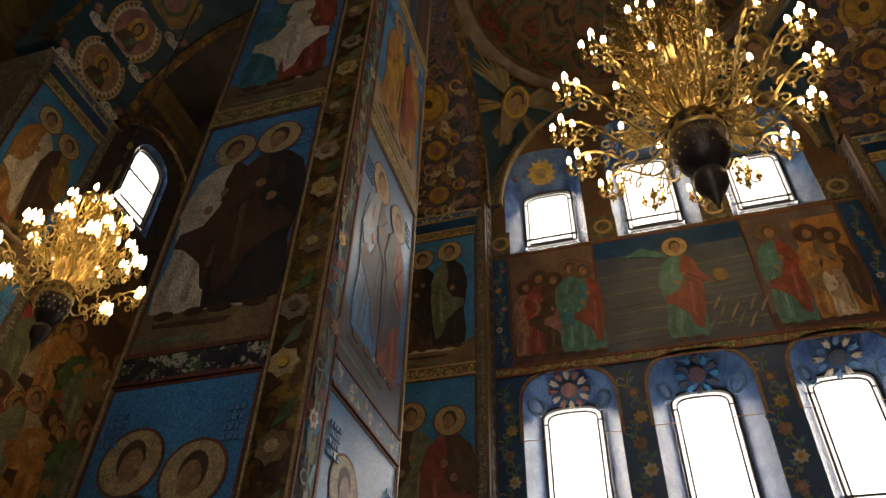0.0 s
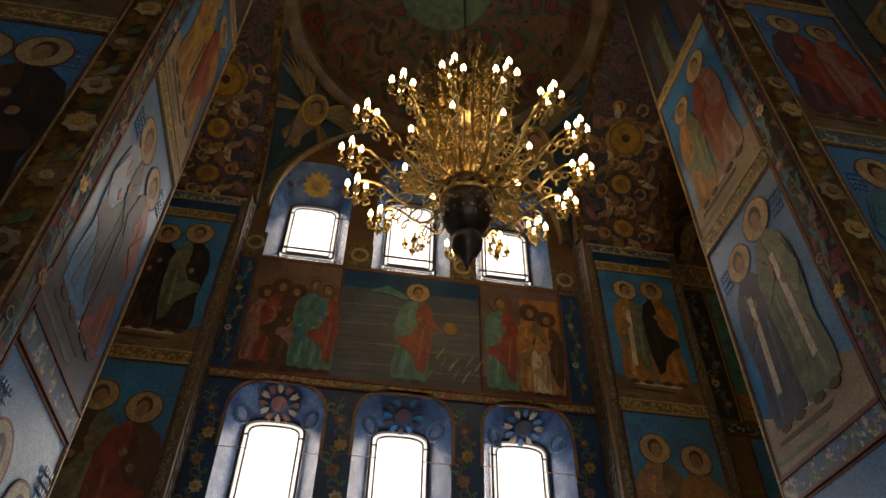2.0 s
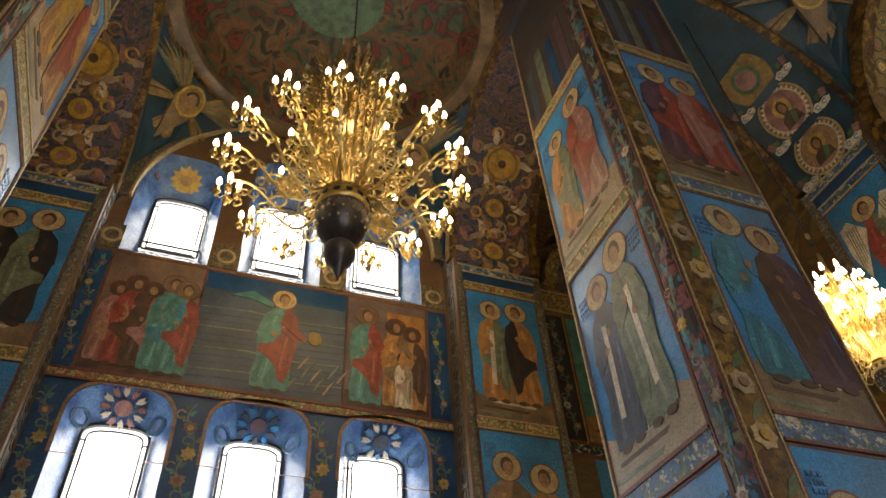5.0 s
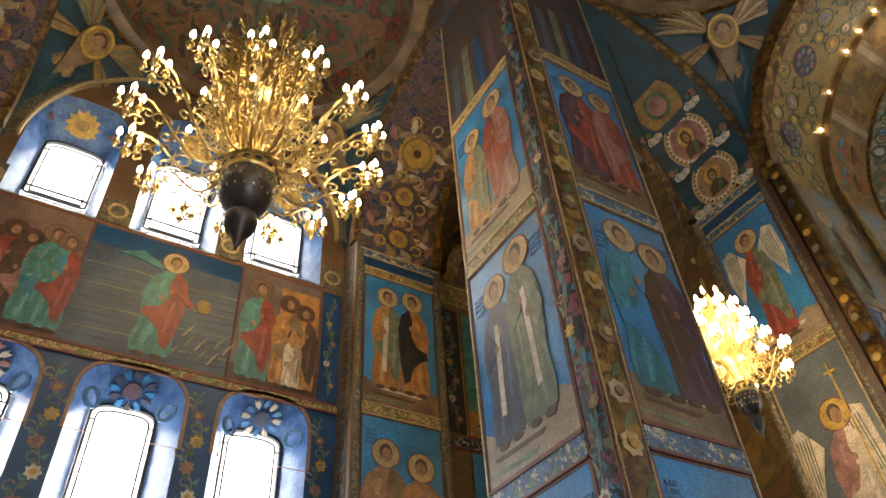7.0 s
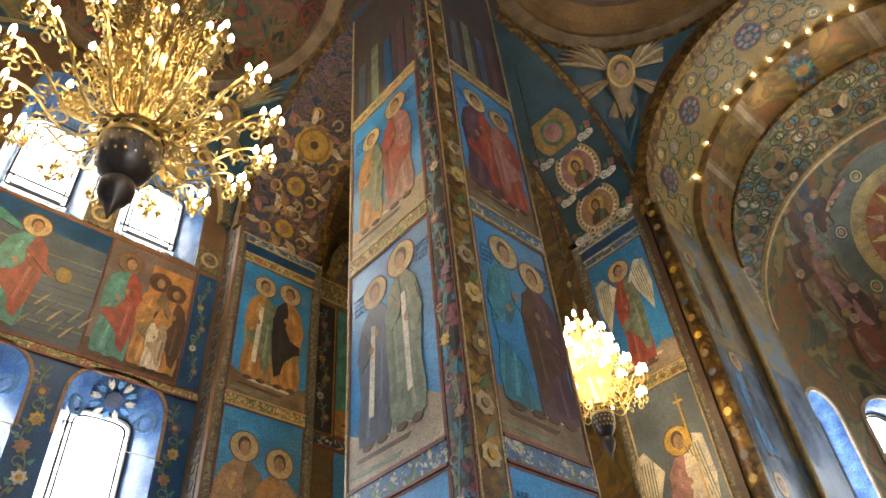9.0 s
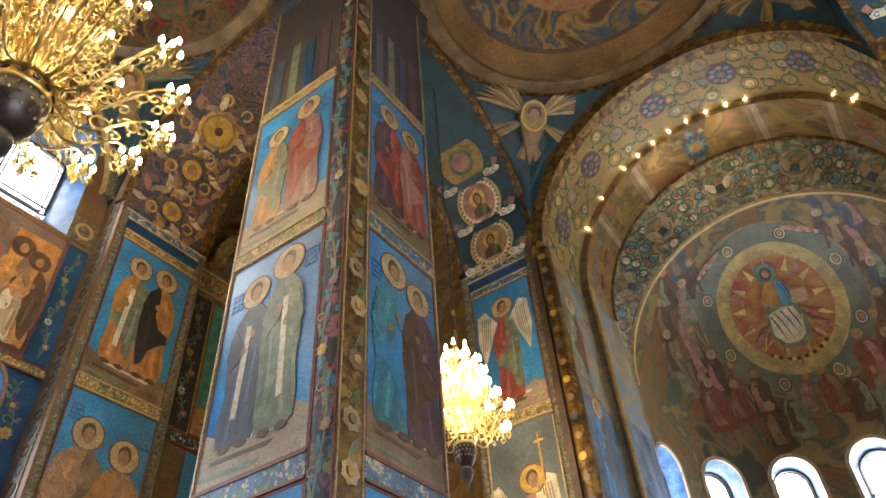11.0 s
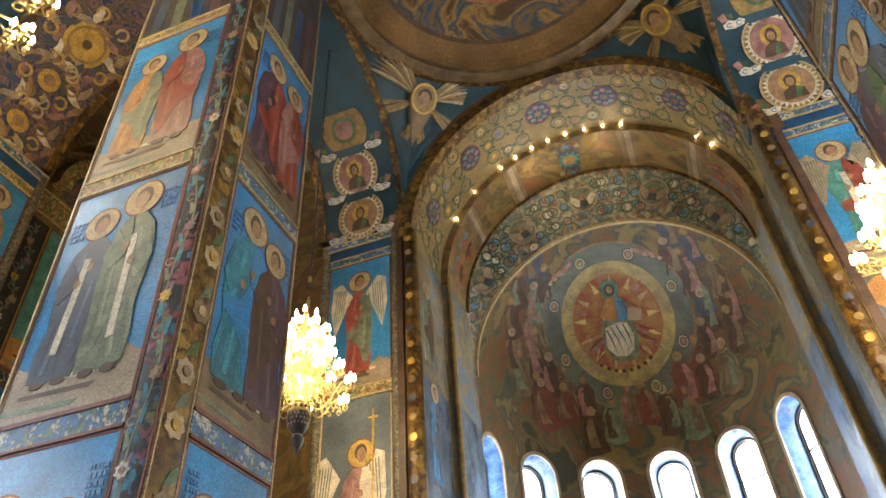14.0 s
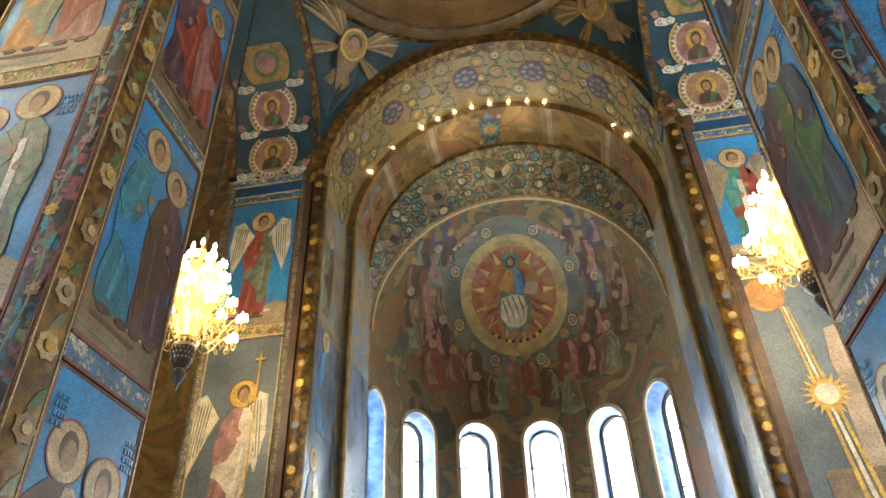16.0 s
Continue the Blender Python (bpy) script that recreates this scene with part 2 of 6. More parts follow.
def facing(o, n):
    """Local u (right as seen from the front), v (up), w (out of the wall) at the point o."""
    n = Vector(n)
    u = Vector((0, 0, 1)).cross(n).normalized()
    v = n.cross(u)
    return Matrix(((u.x, v.x, n.x, o[0]), (u.y, v.y, n.y, o[1]), (u.z, v.z, n.z, o[2]), (0, 0, 0, 1)))


def prism(bm, m, pts, w0, w1):
    """A flat plate from an outline in u, v."""
    n = len(pts)
    if sum(pts[i - 1][0] * pts[i][1] - pts[i][0] * pts[i - 1][1] for i in range(n)) < 0:
        pts = pts[::-1]
    a = [bm.verts.new(m @ Vector((p[0], p[1], w0))) for p in pts]
    b = [bm.verts.new(m @ Vector((p[0], p[1], w1))) for p in pts]
    bm.faces.new(a[::-1])
    bm.faces.new(b)
    for i in range(n):
        bm.faces.new((a[i], a[(i + 1) % n], b[(i + 1) % n], b[i]))
    return bm


def rect(u0, v0, u1, v1):
    return [(u0, v0), (u1, v0), (u1, v1), (u0, v1)]


def disc(u, v, r, n=28, rv=None):
    rv = rv or r
    return [(u + r * math.cos(2 * math.pi * i / n), v + rv * math.sin(2 * math.pi * i / n)) for i in range(n)]


def starshape(u, v, r0, r1, k):
    return [(u + (r0 if i % 2 else r1) * math.cos(math.pi * i / k), v + (r0 if i % 2 else r1) * math.sin(math.pi * i / k)) for i in range(2 * k)]


def archshape(u0, v0, u1, vs, rise, n=16):
    """Outline of an opening: upright sides from v0 to vs, then a round head, or a flatter one with full shoulders."""
    c, r = (u0 + u1) / 2, (u1 - u0) / 2
    e = 0.68 if rise < 0.98 * r else 1.0
    bend = lambda x: math.copysign(abs(x) ** e, x) if abs(x) > 1e-9 else 0.0
    return [(u0, v0), (u1, v0)] + [(c + r * bend(math.cos(math.pi * i / n)), vs + rise * bend(math.sin(math.pi * i / n))) for i in range(n + 1)]


def plate(name, m, pts, material, parent, w0=0.0, w1=0.01, label=""):
    return part(name, prism(bmesh.new(), m, pts, w0, w1), material, parent, label)


def ringplate(bm, m, u, v, ri, ro, w0, w1, n=32, a0=0.0, a1=2 * math.pi, sv=1.0):
    """A flat ring, or a piece of one."""
    full = a1 - a0 > 6.28
    k = n if full else n + 1
    rows = []
    for i in range(k):
        a = a0 + (a1 - a0) * i / n
        c, s = math.cos(a), math.sin(a) * sv
        rows.append([bm.verts.new(m @ Vector((u + r * c, v + r * s, w))) for r, w in ((ri, w0), (ro, w0), (ro, w1), (ri, w1))])
    for i in range(n):
        p, q = rows[i], rows[(i + 1) % k]
        for j in range(4):
            bm.faces.new((p[j], p[(j + 1) % 4], q[(j + 1) % 4], q[j]))
    if not full:
        bm.faces.new(rows[0])
        bm.faces.new(rows[-1][::-1])
    return bm


def lathe(bm, prof, c=(0, 0, 0), n=24):
    """A turned body from radius, height pairs."""
    rings = [[bm.verts.new((c[0] + r * math.cos(2 * math.pi * i / n), c[1] + r * math.sin(2 * math.pi * i / n), c[2] + z)) for i in range(n)] for r, z in prof]
    for a, b in zip(rings, rings[1:]):
        for i in range(n):
            bm.faces.new((a[i], a[(i + 1) % n], b[(i + 1) % n], b[i]))
    bm.faces.new(rings[0][::-1])
    bm.faces.new(rings[-1])
    return bm


def tube(bm, pts, r, n=6, r1=None):
    """A round bar along points."""
    pts = [Vector(p) for p in pts]
    rings = []
    for i, p in enumerate(pts):
        d = (pts[min(i + 1, len(pts) - 1)] - pts[max(i - 1, 0)]).normalized()
        a = d.orthogonal().normalized()
        b = d.cross(a)
        rr = r + ((r1 if r1 is not None else r) - r) * i / max(1, len(pts) - 1)
        ring = [p + rr * (math.cos(2 * math.pi * k / n) * a + math.sin(2 * math.pi * k / n) * b) for k in range(n)]
        if rings:
            o = min(range(n), key=lambda s: (ring[s] - rings[-1][0].co).length)
            ring = ring[o:] + ring[:o]
            if (ring[1] - rings[-1][1].co).length > (ring[-1] - rings[-1][1].co).length:
                ring = [ring[0]] + ring[:0:-1]
        rings.append([bm.verts.new(q) for q in ring])
    for a, b in zip(rings, rings[1:]):
        for k in range(n):
            bm.faces.new((a[k], a[(k + 1) % n], b[(k + 1) % n], b[k]))
    bm.faces.new(rings[0][::-1])
    bm.faces.new(rings[-1])
    return bm


# ---- mosaic figures as plain shapes ----
DRAPE = {n: mat("drapery_" + n, c, 0.45, vary=0.3, scale=5) for n, c in (
    ("slate", (0.042, 0.052, 0.078)), ("pale_slate", (0.10, 0.13, 0.19)), ("moss", (0.115, 0.14, 0.095)), ("pale_moss", (0.24, 0.27, 0.18)), ("rust", (0.30, 0.13, 0.04)), ("apricot", (0.52, 0.29, 0.11)),
    ("wine", (0.20, 0.035, 0.025)), ("coral", (0.38, 0.10, 0.07)), ("brick", (0.24, 0.10, 0.085)), ("blush", (0.43, 0.24, 0.20)), ("deep_teal", (0.022, 0.13, 0.19)), ("light_teal", (0.06, 0.28, 0.36)),
    ("purple", (0.065, 0.032, 0.048)), ("lilac", (0.15, 0.08, 0.11)), ("umber", (0.058, 0.03, 0.018)), ("hazel", (0.135, 0.075, 0.04)), ("jade", (0.045, 0.165, 0.15)), ("mint", (0.11, 0.32, 0.28)),
    ("bone", (0.46, 0.39, 0.29)), ("ivory", (0.70, 0.63, 0.52)))}
tones = lambda a, b: (DRAPE[a], DRAPE[b])
FOLDS = {SLATE: tones("slate", "pale_slate"), GREYG: tones("moss", "pale_moss"), ORANGE: tones("rust", "apricot"), ROSE: tones("brick", "blush"), RED: tones("wine", "coral"),
         TEAL: tones("deep_teal", "light_teal"), BLUE: (TEAL, BLUE_P), PLUM: tones("purple", "lilac"), BROWN: tones("umber", "hazel"), DARK: (DARK, DRAPE["umber"]), CREAM: tones("bone", "ivory"),
         SEA: tones("jade", "mint"), GREEN: (VINEG, GREYG), SKIN: tones("rust", "apricot"), BLUE_P: (BLUE, DRAPE["pale_slate"]), OCHRE: tones("hazel", "bone"), SAND: (OCHRE, DRAPE["bone"]),
         GOLD_D: (OCHRE, GOLD), SUNRED: tones("wine", "coral"), BORDER: tones("wine", "brick")}


def robed(parent, m, u, v0, h, robe, over, halo=LINE, lean=0.0, strip=None, wide=1.0, w=0.012):
    """A plain robe-like shape with hanging folds and a round disc above it."""
    m = m @ Matrix.Diagonal((1, 1, 0.3, 1))
    s = h * wide * 0.80
    sx = 1 if lean >= 0 else -1
    at = lambda pts: [(u + sx * a * s + lean * b, v0 + b * h) for a, b in pts][::sx]
    dk, lt = FOLDS.get(robe, (BROWN, SAND))
    dk2, lt2 = FOLDS.get(over, (BROWN, SAND))
    plate("robe_shape", m, at([(-0.15, 0.01), (-0.05, -0.01), (0.06, 0.005), (0.15, -0.005), (0.165, 0.12), (0.15, 0.30), (0.17, 0.45), (0.17, 0.60), (0.145, 0.71), (0.06, 0.785),
                               (-0.06, 0.785), (-0.14, 0.71), (-0.175, 0.58), (-0.165, 0.42), (-0.14, 0.28), (-0.165, 0.12)]), robe, parent, -0.014, w)
    for a, b, lift in ((-0.10, 0.30, 0.0), (0.0, 0.24, 0.001)):
        plate("fold_shape", m, at([(a, b), (a * 1.2 - 0.025, 0.05), (a * 1.2 + 0.02, 0.04), (a + 0.022, b)]), dk, parent, -0.01, w + 0.004 + lift)
    plate("drapery_shape", m, at([(-0.06, 0.70), (-0.12, 0.36), (-0.085, 0.36), (-0.03, 0.70)]), lt, parent, -0.01, w + 0.006)
    plate("drapery_shape", m, at([(-0.05, 0.28), (-0.08, 0.04), (-0.045, 0.04), (-0.03, 0.28)]), lt, parent, -0.01, w + 0.007)
    plate("mantle_shape", m, at([(0.03, 0.78), (0.07, 0.785), (0.145, 0.71), (0.175, 0.58), (0.18, 0.42), (0.155, 0.20), (0.12, 0.06), (0.06, 0.10), (0.02, 0.22), (-0.09, 0.31), (-0.15, 0.33),
                                 (-0.14, 0.40), (-0.03, 0.43), (0.03, 0.54), (0.01, 0.68)]), over, parent, -0.01, w + 0.010)
    plate("fold_shape", m, at([(0.12, 0.56), (0.10, 0.16), (0.125, 0.14), (0.145, 0.56)]), dk2, parent, -0.01, w + 0.014)
    plate("drapery_shape", m, at([(0.075, 0.54), (0.055, 0.20), (0.08, 0.20), (0.10, 0.54)]), lt2, parent, -0.01, w + 0.016)
    if strip:
        plate("stole_shape", m, at([(-0.055, 0.14), (-0.005, 0.13), (0.015, 0.66), (-0.035, 0.67)]), strip, parent, -0.01, w + 0.020)
    for q in (-1, 1):
        col = over if q > 0 else robe
        plate("sleeve_shape", m, at([(q * a, b + 0.03 * q) for a, b in ((0.13, 0.70), (0.185, 0.54), (0.13, 0.45), (0.02, 0.53), (0.03, 0.585))][::q]), col, parent, -0.01, w + 0.026 + 0.003 * q)
        hx = at([(q * 0.032, 0.56 + 0.045 * q)])[0]
        plate("small_oval_shape", m, disc(hx[0], hx[1], 0.024 * s, 10, 0.026 * h), SKIN, parent, -0.01, w + 0.034 + 0.002 * q)
        fx = at([(q * 0.07, 0.0)])[0]
        plate("shoe_shape", m, disc(fx[0], fx[1] - 0.01 * h, 0.05 * s, 10, 0.02 * h), BROWN, parent, -0.006, w + 0.004)
    hr = 0.098 * h
    c = (u + lean * 0.9, v0 + 0.885 * h)
    part("halo_rim", ringplate(bmesh.new(), m, c[0], c[1], hr, hr * 1.09, -0.014, w - 0.002, 28), BORDER, parent)
    plate("halo", m, disc(c[0], c[1], hr), halo, parent, -0.014, w - 0.004)
    plate("hair_shape", m, disc(c[0], c[1] + 0.008 * h, hr * 0.47, 18, hr * 0.62), BROWN, parent, w - 0.004, w + 0.002)
    plate("oval_shape", m, disc(c[0] + 0.06 * sx * hr, c[1] - 0.012 * h, hr * 0.38, 16, hr * 0.54), SKIN, parent, w + 0.002, w + 0.006)


def lettering(parent, m, u, v, wid, n=4, material=BLUE_P):
    """Unreadable lettering as short bars."""
    rnd = random.Random(int(1000 * (u + v)))
    bm = bmesh.new()
    for i in range(n):
        x = u
        while x < u + wid:
            l = rnd.uniform(0.02, 0.05)
            prism(bm, m, rect(x, v - i * 0.085, x + l, v - i * 0.085 + 0.05), 0.0, 0.012)
            x += l + 0.02
    part("lettering", bm, material, parent)["kind"] = "stuff"


def panel(parent, m, u0, v0, u1, v1, ground, earth, figs, letters=True, rim=BORDER, eh=0.2):
    """A framed mosaic field with standing shapes. figs: (share of width, robe, mantle, share of height, stole)."""
    p = plate("mosaic_panel", m, rect(u0, v0, u1, v1), ground, parent, 0, 0.012)
    mi = m @ Matrix.Translation((0, 0, 0.012))
    h = v1 - v0
    wd = u1 - u0
    if earth:
        rnd = random.Random(int(97 * (u0 + v1)))
        top = [(u1 - wd * i / 6, v0 + h * eh * rnd.uniform(0.75, 1.1)) for i in range(7)]
        plate("painted_ground", mi, [(u0, v0), (u1, v0)] + top, earth, p, 0, 0.004)
        for q in range(3):
            a = v0 + h * eh * (0.15 + 0.25 * q)
            plate("ground_stroke", mi, [(u0 + wd * 0.1 * q, a), (u0 + wd * (0.55 + 0.1 * q), a - 0.04), (u0 + wd * (0.6 + 0.1 * q), a + 0.02), (u0 + wd * 0.1 * q, a + 0.05)], (GREYG, BROWN, CREAM)[q], p, 0.004, 0.007)
    for f in figs:
        mi = mi @ Matrix.Translation((0, 0, 0.006))
        robed(p, mi, u0 + f[0] * wd, v0 + 0.13 * h, f[3] * h * 0.90, f[1], f[2], lean=0.035 * (1 if f[0] < 0.5 else -1), strip=f[4] if len(f) > 4 else None, wide=f[5] if len(f) > 5 else 1.0)
    mi = m @ Matrix.Translation((0, 0, 0.012))
    if letters:
        lettering(p, mi, u0 + 0.04 * wd, v1 - 0.16 * h, 0.13 * wd)
        lettering(p, mi, u1 - 0.16 * wd, v1 - 0.12 * h, 0.13 * wd)
    bm = bmesh.new()
    t = 0.028
    for r in (rect(u0 - t, v0 - t, u1 + t, v0), rect(u0 - t, v1, u1 + t, v1 + t), rect(u0 - t, v0, u0, v1), rect(u1, v0, u1 + t, v1)):
        prism(bm, m, r, 0, 0.02)
    part("panel_border", bm, rim, parent)
    return p


def bust_panel(parent, m, u0, v0, u1, v1, ground, robes):
    """A field with two bust shapes before round gold discs, near the top."""
    p = plate("mosaic_panel", m, rect(u0, v0, u1, v1), ground, parent, 0, 0.012)
    mi = m @ Matrix.Translation((0, 0, 0.012))
    wd = u1 - u0
    for i, rb in enumerate(robes):
        mi = mi @ Matrix.Translation((0, 0, 0.006))
        robed(p, mi, u0 + wd * (0.28 + 0.46 * i), v1 - 3.22 - 0.16 * i, 2.85, rb[0], rb[1], wide=1.25, lean=0.02 * (1 - 2 * i))
    lettering(p, mi, u0 + 0.04 * wd, v1 - 0.3, 0.12 * wd)
    lettering(p, mi, u1 - 0.14 * wd, v1 - 0.35, 0.12 * wd)
    bm = bmesh.new()
    for r in (rect(u0 - 0.03, v0, u0, v1), rect(u1, v0, u1 + 0.03, v1), rect(u0 - 0.03, v1, u1 + 0.03, v1 + 0.03)):
        prism(bm, m, r, 0, 0.02)
    part("panel_border", bm, BORDER, parent)


def frieze(parent, m, u0, u1, top, h, material, line=BORDER):
    plate("frieze", m, rect(u0, top - h, u1, top), material, parent, 0, 0.03)
    bm = bmesh.new()
    prism(bm, m, rect(u0, top, u1, top + 0.035), 0, 0.045)
    prism(bm, m, rect(u0, top - h - 0.035, u1, top - h), 0, 0.045)
    part("frieze_moulding", bm, line, parent)


def medallion(parent, m, u, v, r, field=ROSE, robe=BROWN):
    """A round medallion with a toothed pale rim and a plain bust-like shape."""
    d = plate("medallion", m, disc(u, v, r, 40), GOLD_D, parent, 0, 0.03)
    part("pale_rim", ringplate(bmesh.new(), m, u, v, r * 0.93, r, 0.03, 0.04, 40), LINE, d)
    plate("toothed_ring", m, starshape(u, v, r * 0.76, r * 0.93, 30), CREAM, d, 0.03, 0.036)
    plate("field", m, disc(u, v, r * 0.74, 32), field, d, 0.036, 0.042)
    plate("halo", m, disc(u, v + 0.14 * r, r * 0.36, 24), GOLD, d, 0.042, 0.048)
    plate("robe_shape", m, [(u - 0.40 * r, v - 0.58 * r), (u + 0.40 * r, v - 0.58 * r), (u + 0.34 * r, v - 0.25 * r), (u + 0.1 * r, v - 0.10 * r), (u - 0.1 * r, v - 0.10 * r), (u - 0.34 * r, v - 0.25 * r)], robe, d, 0.042, 0.052)
    plate("mantle_shape", m, [(u - 0.05 * r, v - 0.58 * r), (u + 0.12 * r, v - 0.58 * r), (u + 0.30 * r, v - 0.22 * r), (u + 0.12 * r, v - 0.12 * r)], GREEN, d, 0.052, 0.055)
    plate("hair_shape", m, disc(u, v + 0.13 * r, r * 0.20, 14, r * 0.26), BROWN, d, 0.048, 0.053)
    plate("oval_shape", m, disc(u, v + 0.10 * r, r * 0.13, 14, r * 0.18), SKIN, d, 0.053, 0.057)
    return d


def cloud(parent, m, u, v, q):
    """A small painted cloud with a pink leaf beside it."""
    c = plate("cloud_shape", m, [(u - 0.20, v - 0.05), (u, v - 0.09), (u + 0.20, v - 0.05), (u + 0.24, v + 0.04), (u + 0.13, v + 0.10), (u + 0.02, v + 0.07), (u - 0.09, v + 0.12), (u - 0.22, v + 0.05)], CREAM, parent, -0.08, 0.02)
    for k in (-1, 1):
        part("cloud_curl", ringplate(bmesh.new(), m, u + 0.1 * k, v + 0.01, 0.035, 0.06, 0.02, 0.026, 14, 0.4, 5.5), BLUE_P, c)
    plate("leaf_shape", m, [(u + q * 0.10, v + 0.13), (u + q * 0.22, v + 0.10), (u + q * 0.30, v + 0.24), (u + q * 0.16, v + 0.30)], ROSE, parent, -0.08, 0.018)
    plate("leaf_shape", m, [(u - q * 0.02, v + 0.14), (u + q * 0.08, v + 0.14), (u + q * 0.12, v + 0.26), (u, v + 0.24)], GREEN, parent, -0.08, 0.016)


# ---- large structure ----
floor_ob = part("floor", boxes(((-16, -16, -0.3), (16, 24, 0.0))), STONE)
tagged(floor_ob, "polished pale marble church floor", "floor", kind="structure")
roof = part("ceiling", boxes(((-16, -16, 23.0), (16, 24, 23.4))), PLAIN)
tagged(roof, "plain upper ceiling closing the vaults", "ceiling", kind="structure")
for nm, lo, hi in (("wall_outer_north", (-14.0, -15, 0), (-13.6, 20.6, 23)), ("wall_outer_south", (12.6, -15, 0), (13.0, 20.6, 23)),
                   ("wall_outer_west", (-14, -15.4, 0), (13, -15, 23)), ("wall_outer_east", (-14, 20.6, 0), (13, 21.0, 23))):
    tagged(part(nm, boxes((lo, hi)), PLAIN), "plain plastered outer wall", "wall", kind="structure")

X0 = -0.8                       # middle axis of the nave
BX, SX = -5.58, 3.98            # pillar centres
BY, AY = 5.78, -3.54
HX, HY = 1.08, 0.98             # half widths of a pillar


def vstrip(parent, m, u0, u1, v0, v1, out, material, name="corner_strip", n=6):
    """A swelling upright moulding."""
    c, r = (u0 + u1) / 2, (u1 - u0) / 2
    bm = bmesh.new()
    prof = [(c + r * math.cos(math.pi * i / n), out * math.sin(math.pi * i / n) + 0.015) for i in range(n + 1)]
    lo = [bm.verts.new(m @ Vector((u, v0, w))) for u, w in prof + [(u0, -0.02), (u1, -0.02)]]
    hi = [bm.verts.new(m @ Vector((u, v1, w))) for u, w in prof + [(u0, -0.02), (u1, -0.02)]]
    k = len(lo)
    for i in range(k):
        bm.faces.new((lo[i], lo[(i + 1) % k], hi[(i + 1) % k], hi[i]))
    bm.faces.new(lo)
    bm.faces.new(hi[::-1])
    return part(name, bm, material, parent)


def edges(parent, m, us, v0, v1, material=LINE, t=0.022):
    bm = bmesh.new()
    for u in us:
        prism(bm, m, rect(u - t / 2, v0, u + t / 2, v1), 0, 0.035)
    part("edge_line", bm, material, parent)


def flower(parent, m, u, v, r, w=0.1, a=GOLD_D, b=CREAM):
    f = plate("rosette", m, starshape(u, v, r * 0.80, r, 7), b, parent, 0.0, w)
    plate("rosette_heart", m, disc(u, v, r * 0.4, 10), a, f, w, w + 0.02)


def climber(parent, m, u, v0, v1, wd, step=0.12, tones=None):
    """A mosaic climbing plant: waving stem, leaves, scrolls and flowers."""
    n = int((v1 - v0) / step)
    lf = tones or (SEA, GREEN, GREYG)
    k = step / 0.12
    path = [(u + 0.45 * wd * math.sin(i * 0.75), v0 + (v1 - v0) * i / n) for i in range(n + 1)]
    bm = bmesh.new()
    for p, q in zip(path, path[1:]):
        prism(bm, m, [(p[0] - 0.014, p[1]), (p[0] + 0.014, p[1]), (q[0] + 0.014, q[1]), (q[0] - 0.014, q[1])], 0, 0.006)
    st = part("painted_stem", bm, GREYG, parent)
    for i, p in enumerate(path[1:-1]):
        sg = 1 if i % 2 else -1
        c = (p[0] + sg * 0.6 * wd, p[1] + 0.07 * k)
        plate("painted_leaf", m, [(p[0], p[1]), (p[0] + sg * 0.35 * wd, p[1] - 0.03 * k), (c[0], c[1] + 0.02), (p[0] + sg * 0.3 * wd, p[1] + 0.075 * k)], lf[i % len(lf)], st, 0, 0.008)
        if i % 4 == 1:
            plate("painted_flower", m, starshape(p[0], p[1], wd * 0.42, wd * 0.62, 7), (ROSE, CREAM, SKIN, GOLD, MAUVE)[(i // 4) % 5], st, 0.008, 0.014)
            plate("painted_flower_heart", m, disc(p[0], p[1], wd * 0.24, 10), (GOLD, ROSE, SAND)[(i // 4) % 3], st, 0.014, 0.019)
        if i % 4 == 3:
            part("painted_scroll", ringplate(bmesh.new(), m, p[0] - sg * 0.5 * wd, p[1], wd * 0.28, wd * 0.40, 0, 0.008, 14, 0.4, 5.6), GREYG if i % 8 == 3 else SAND, st)


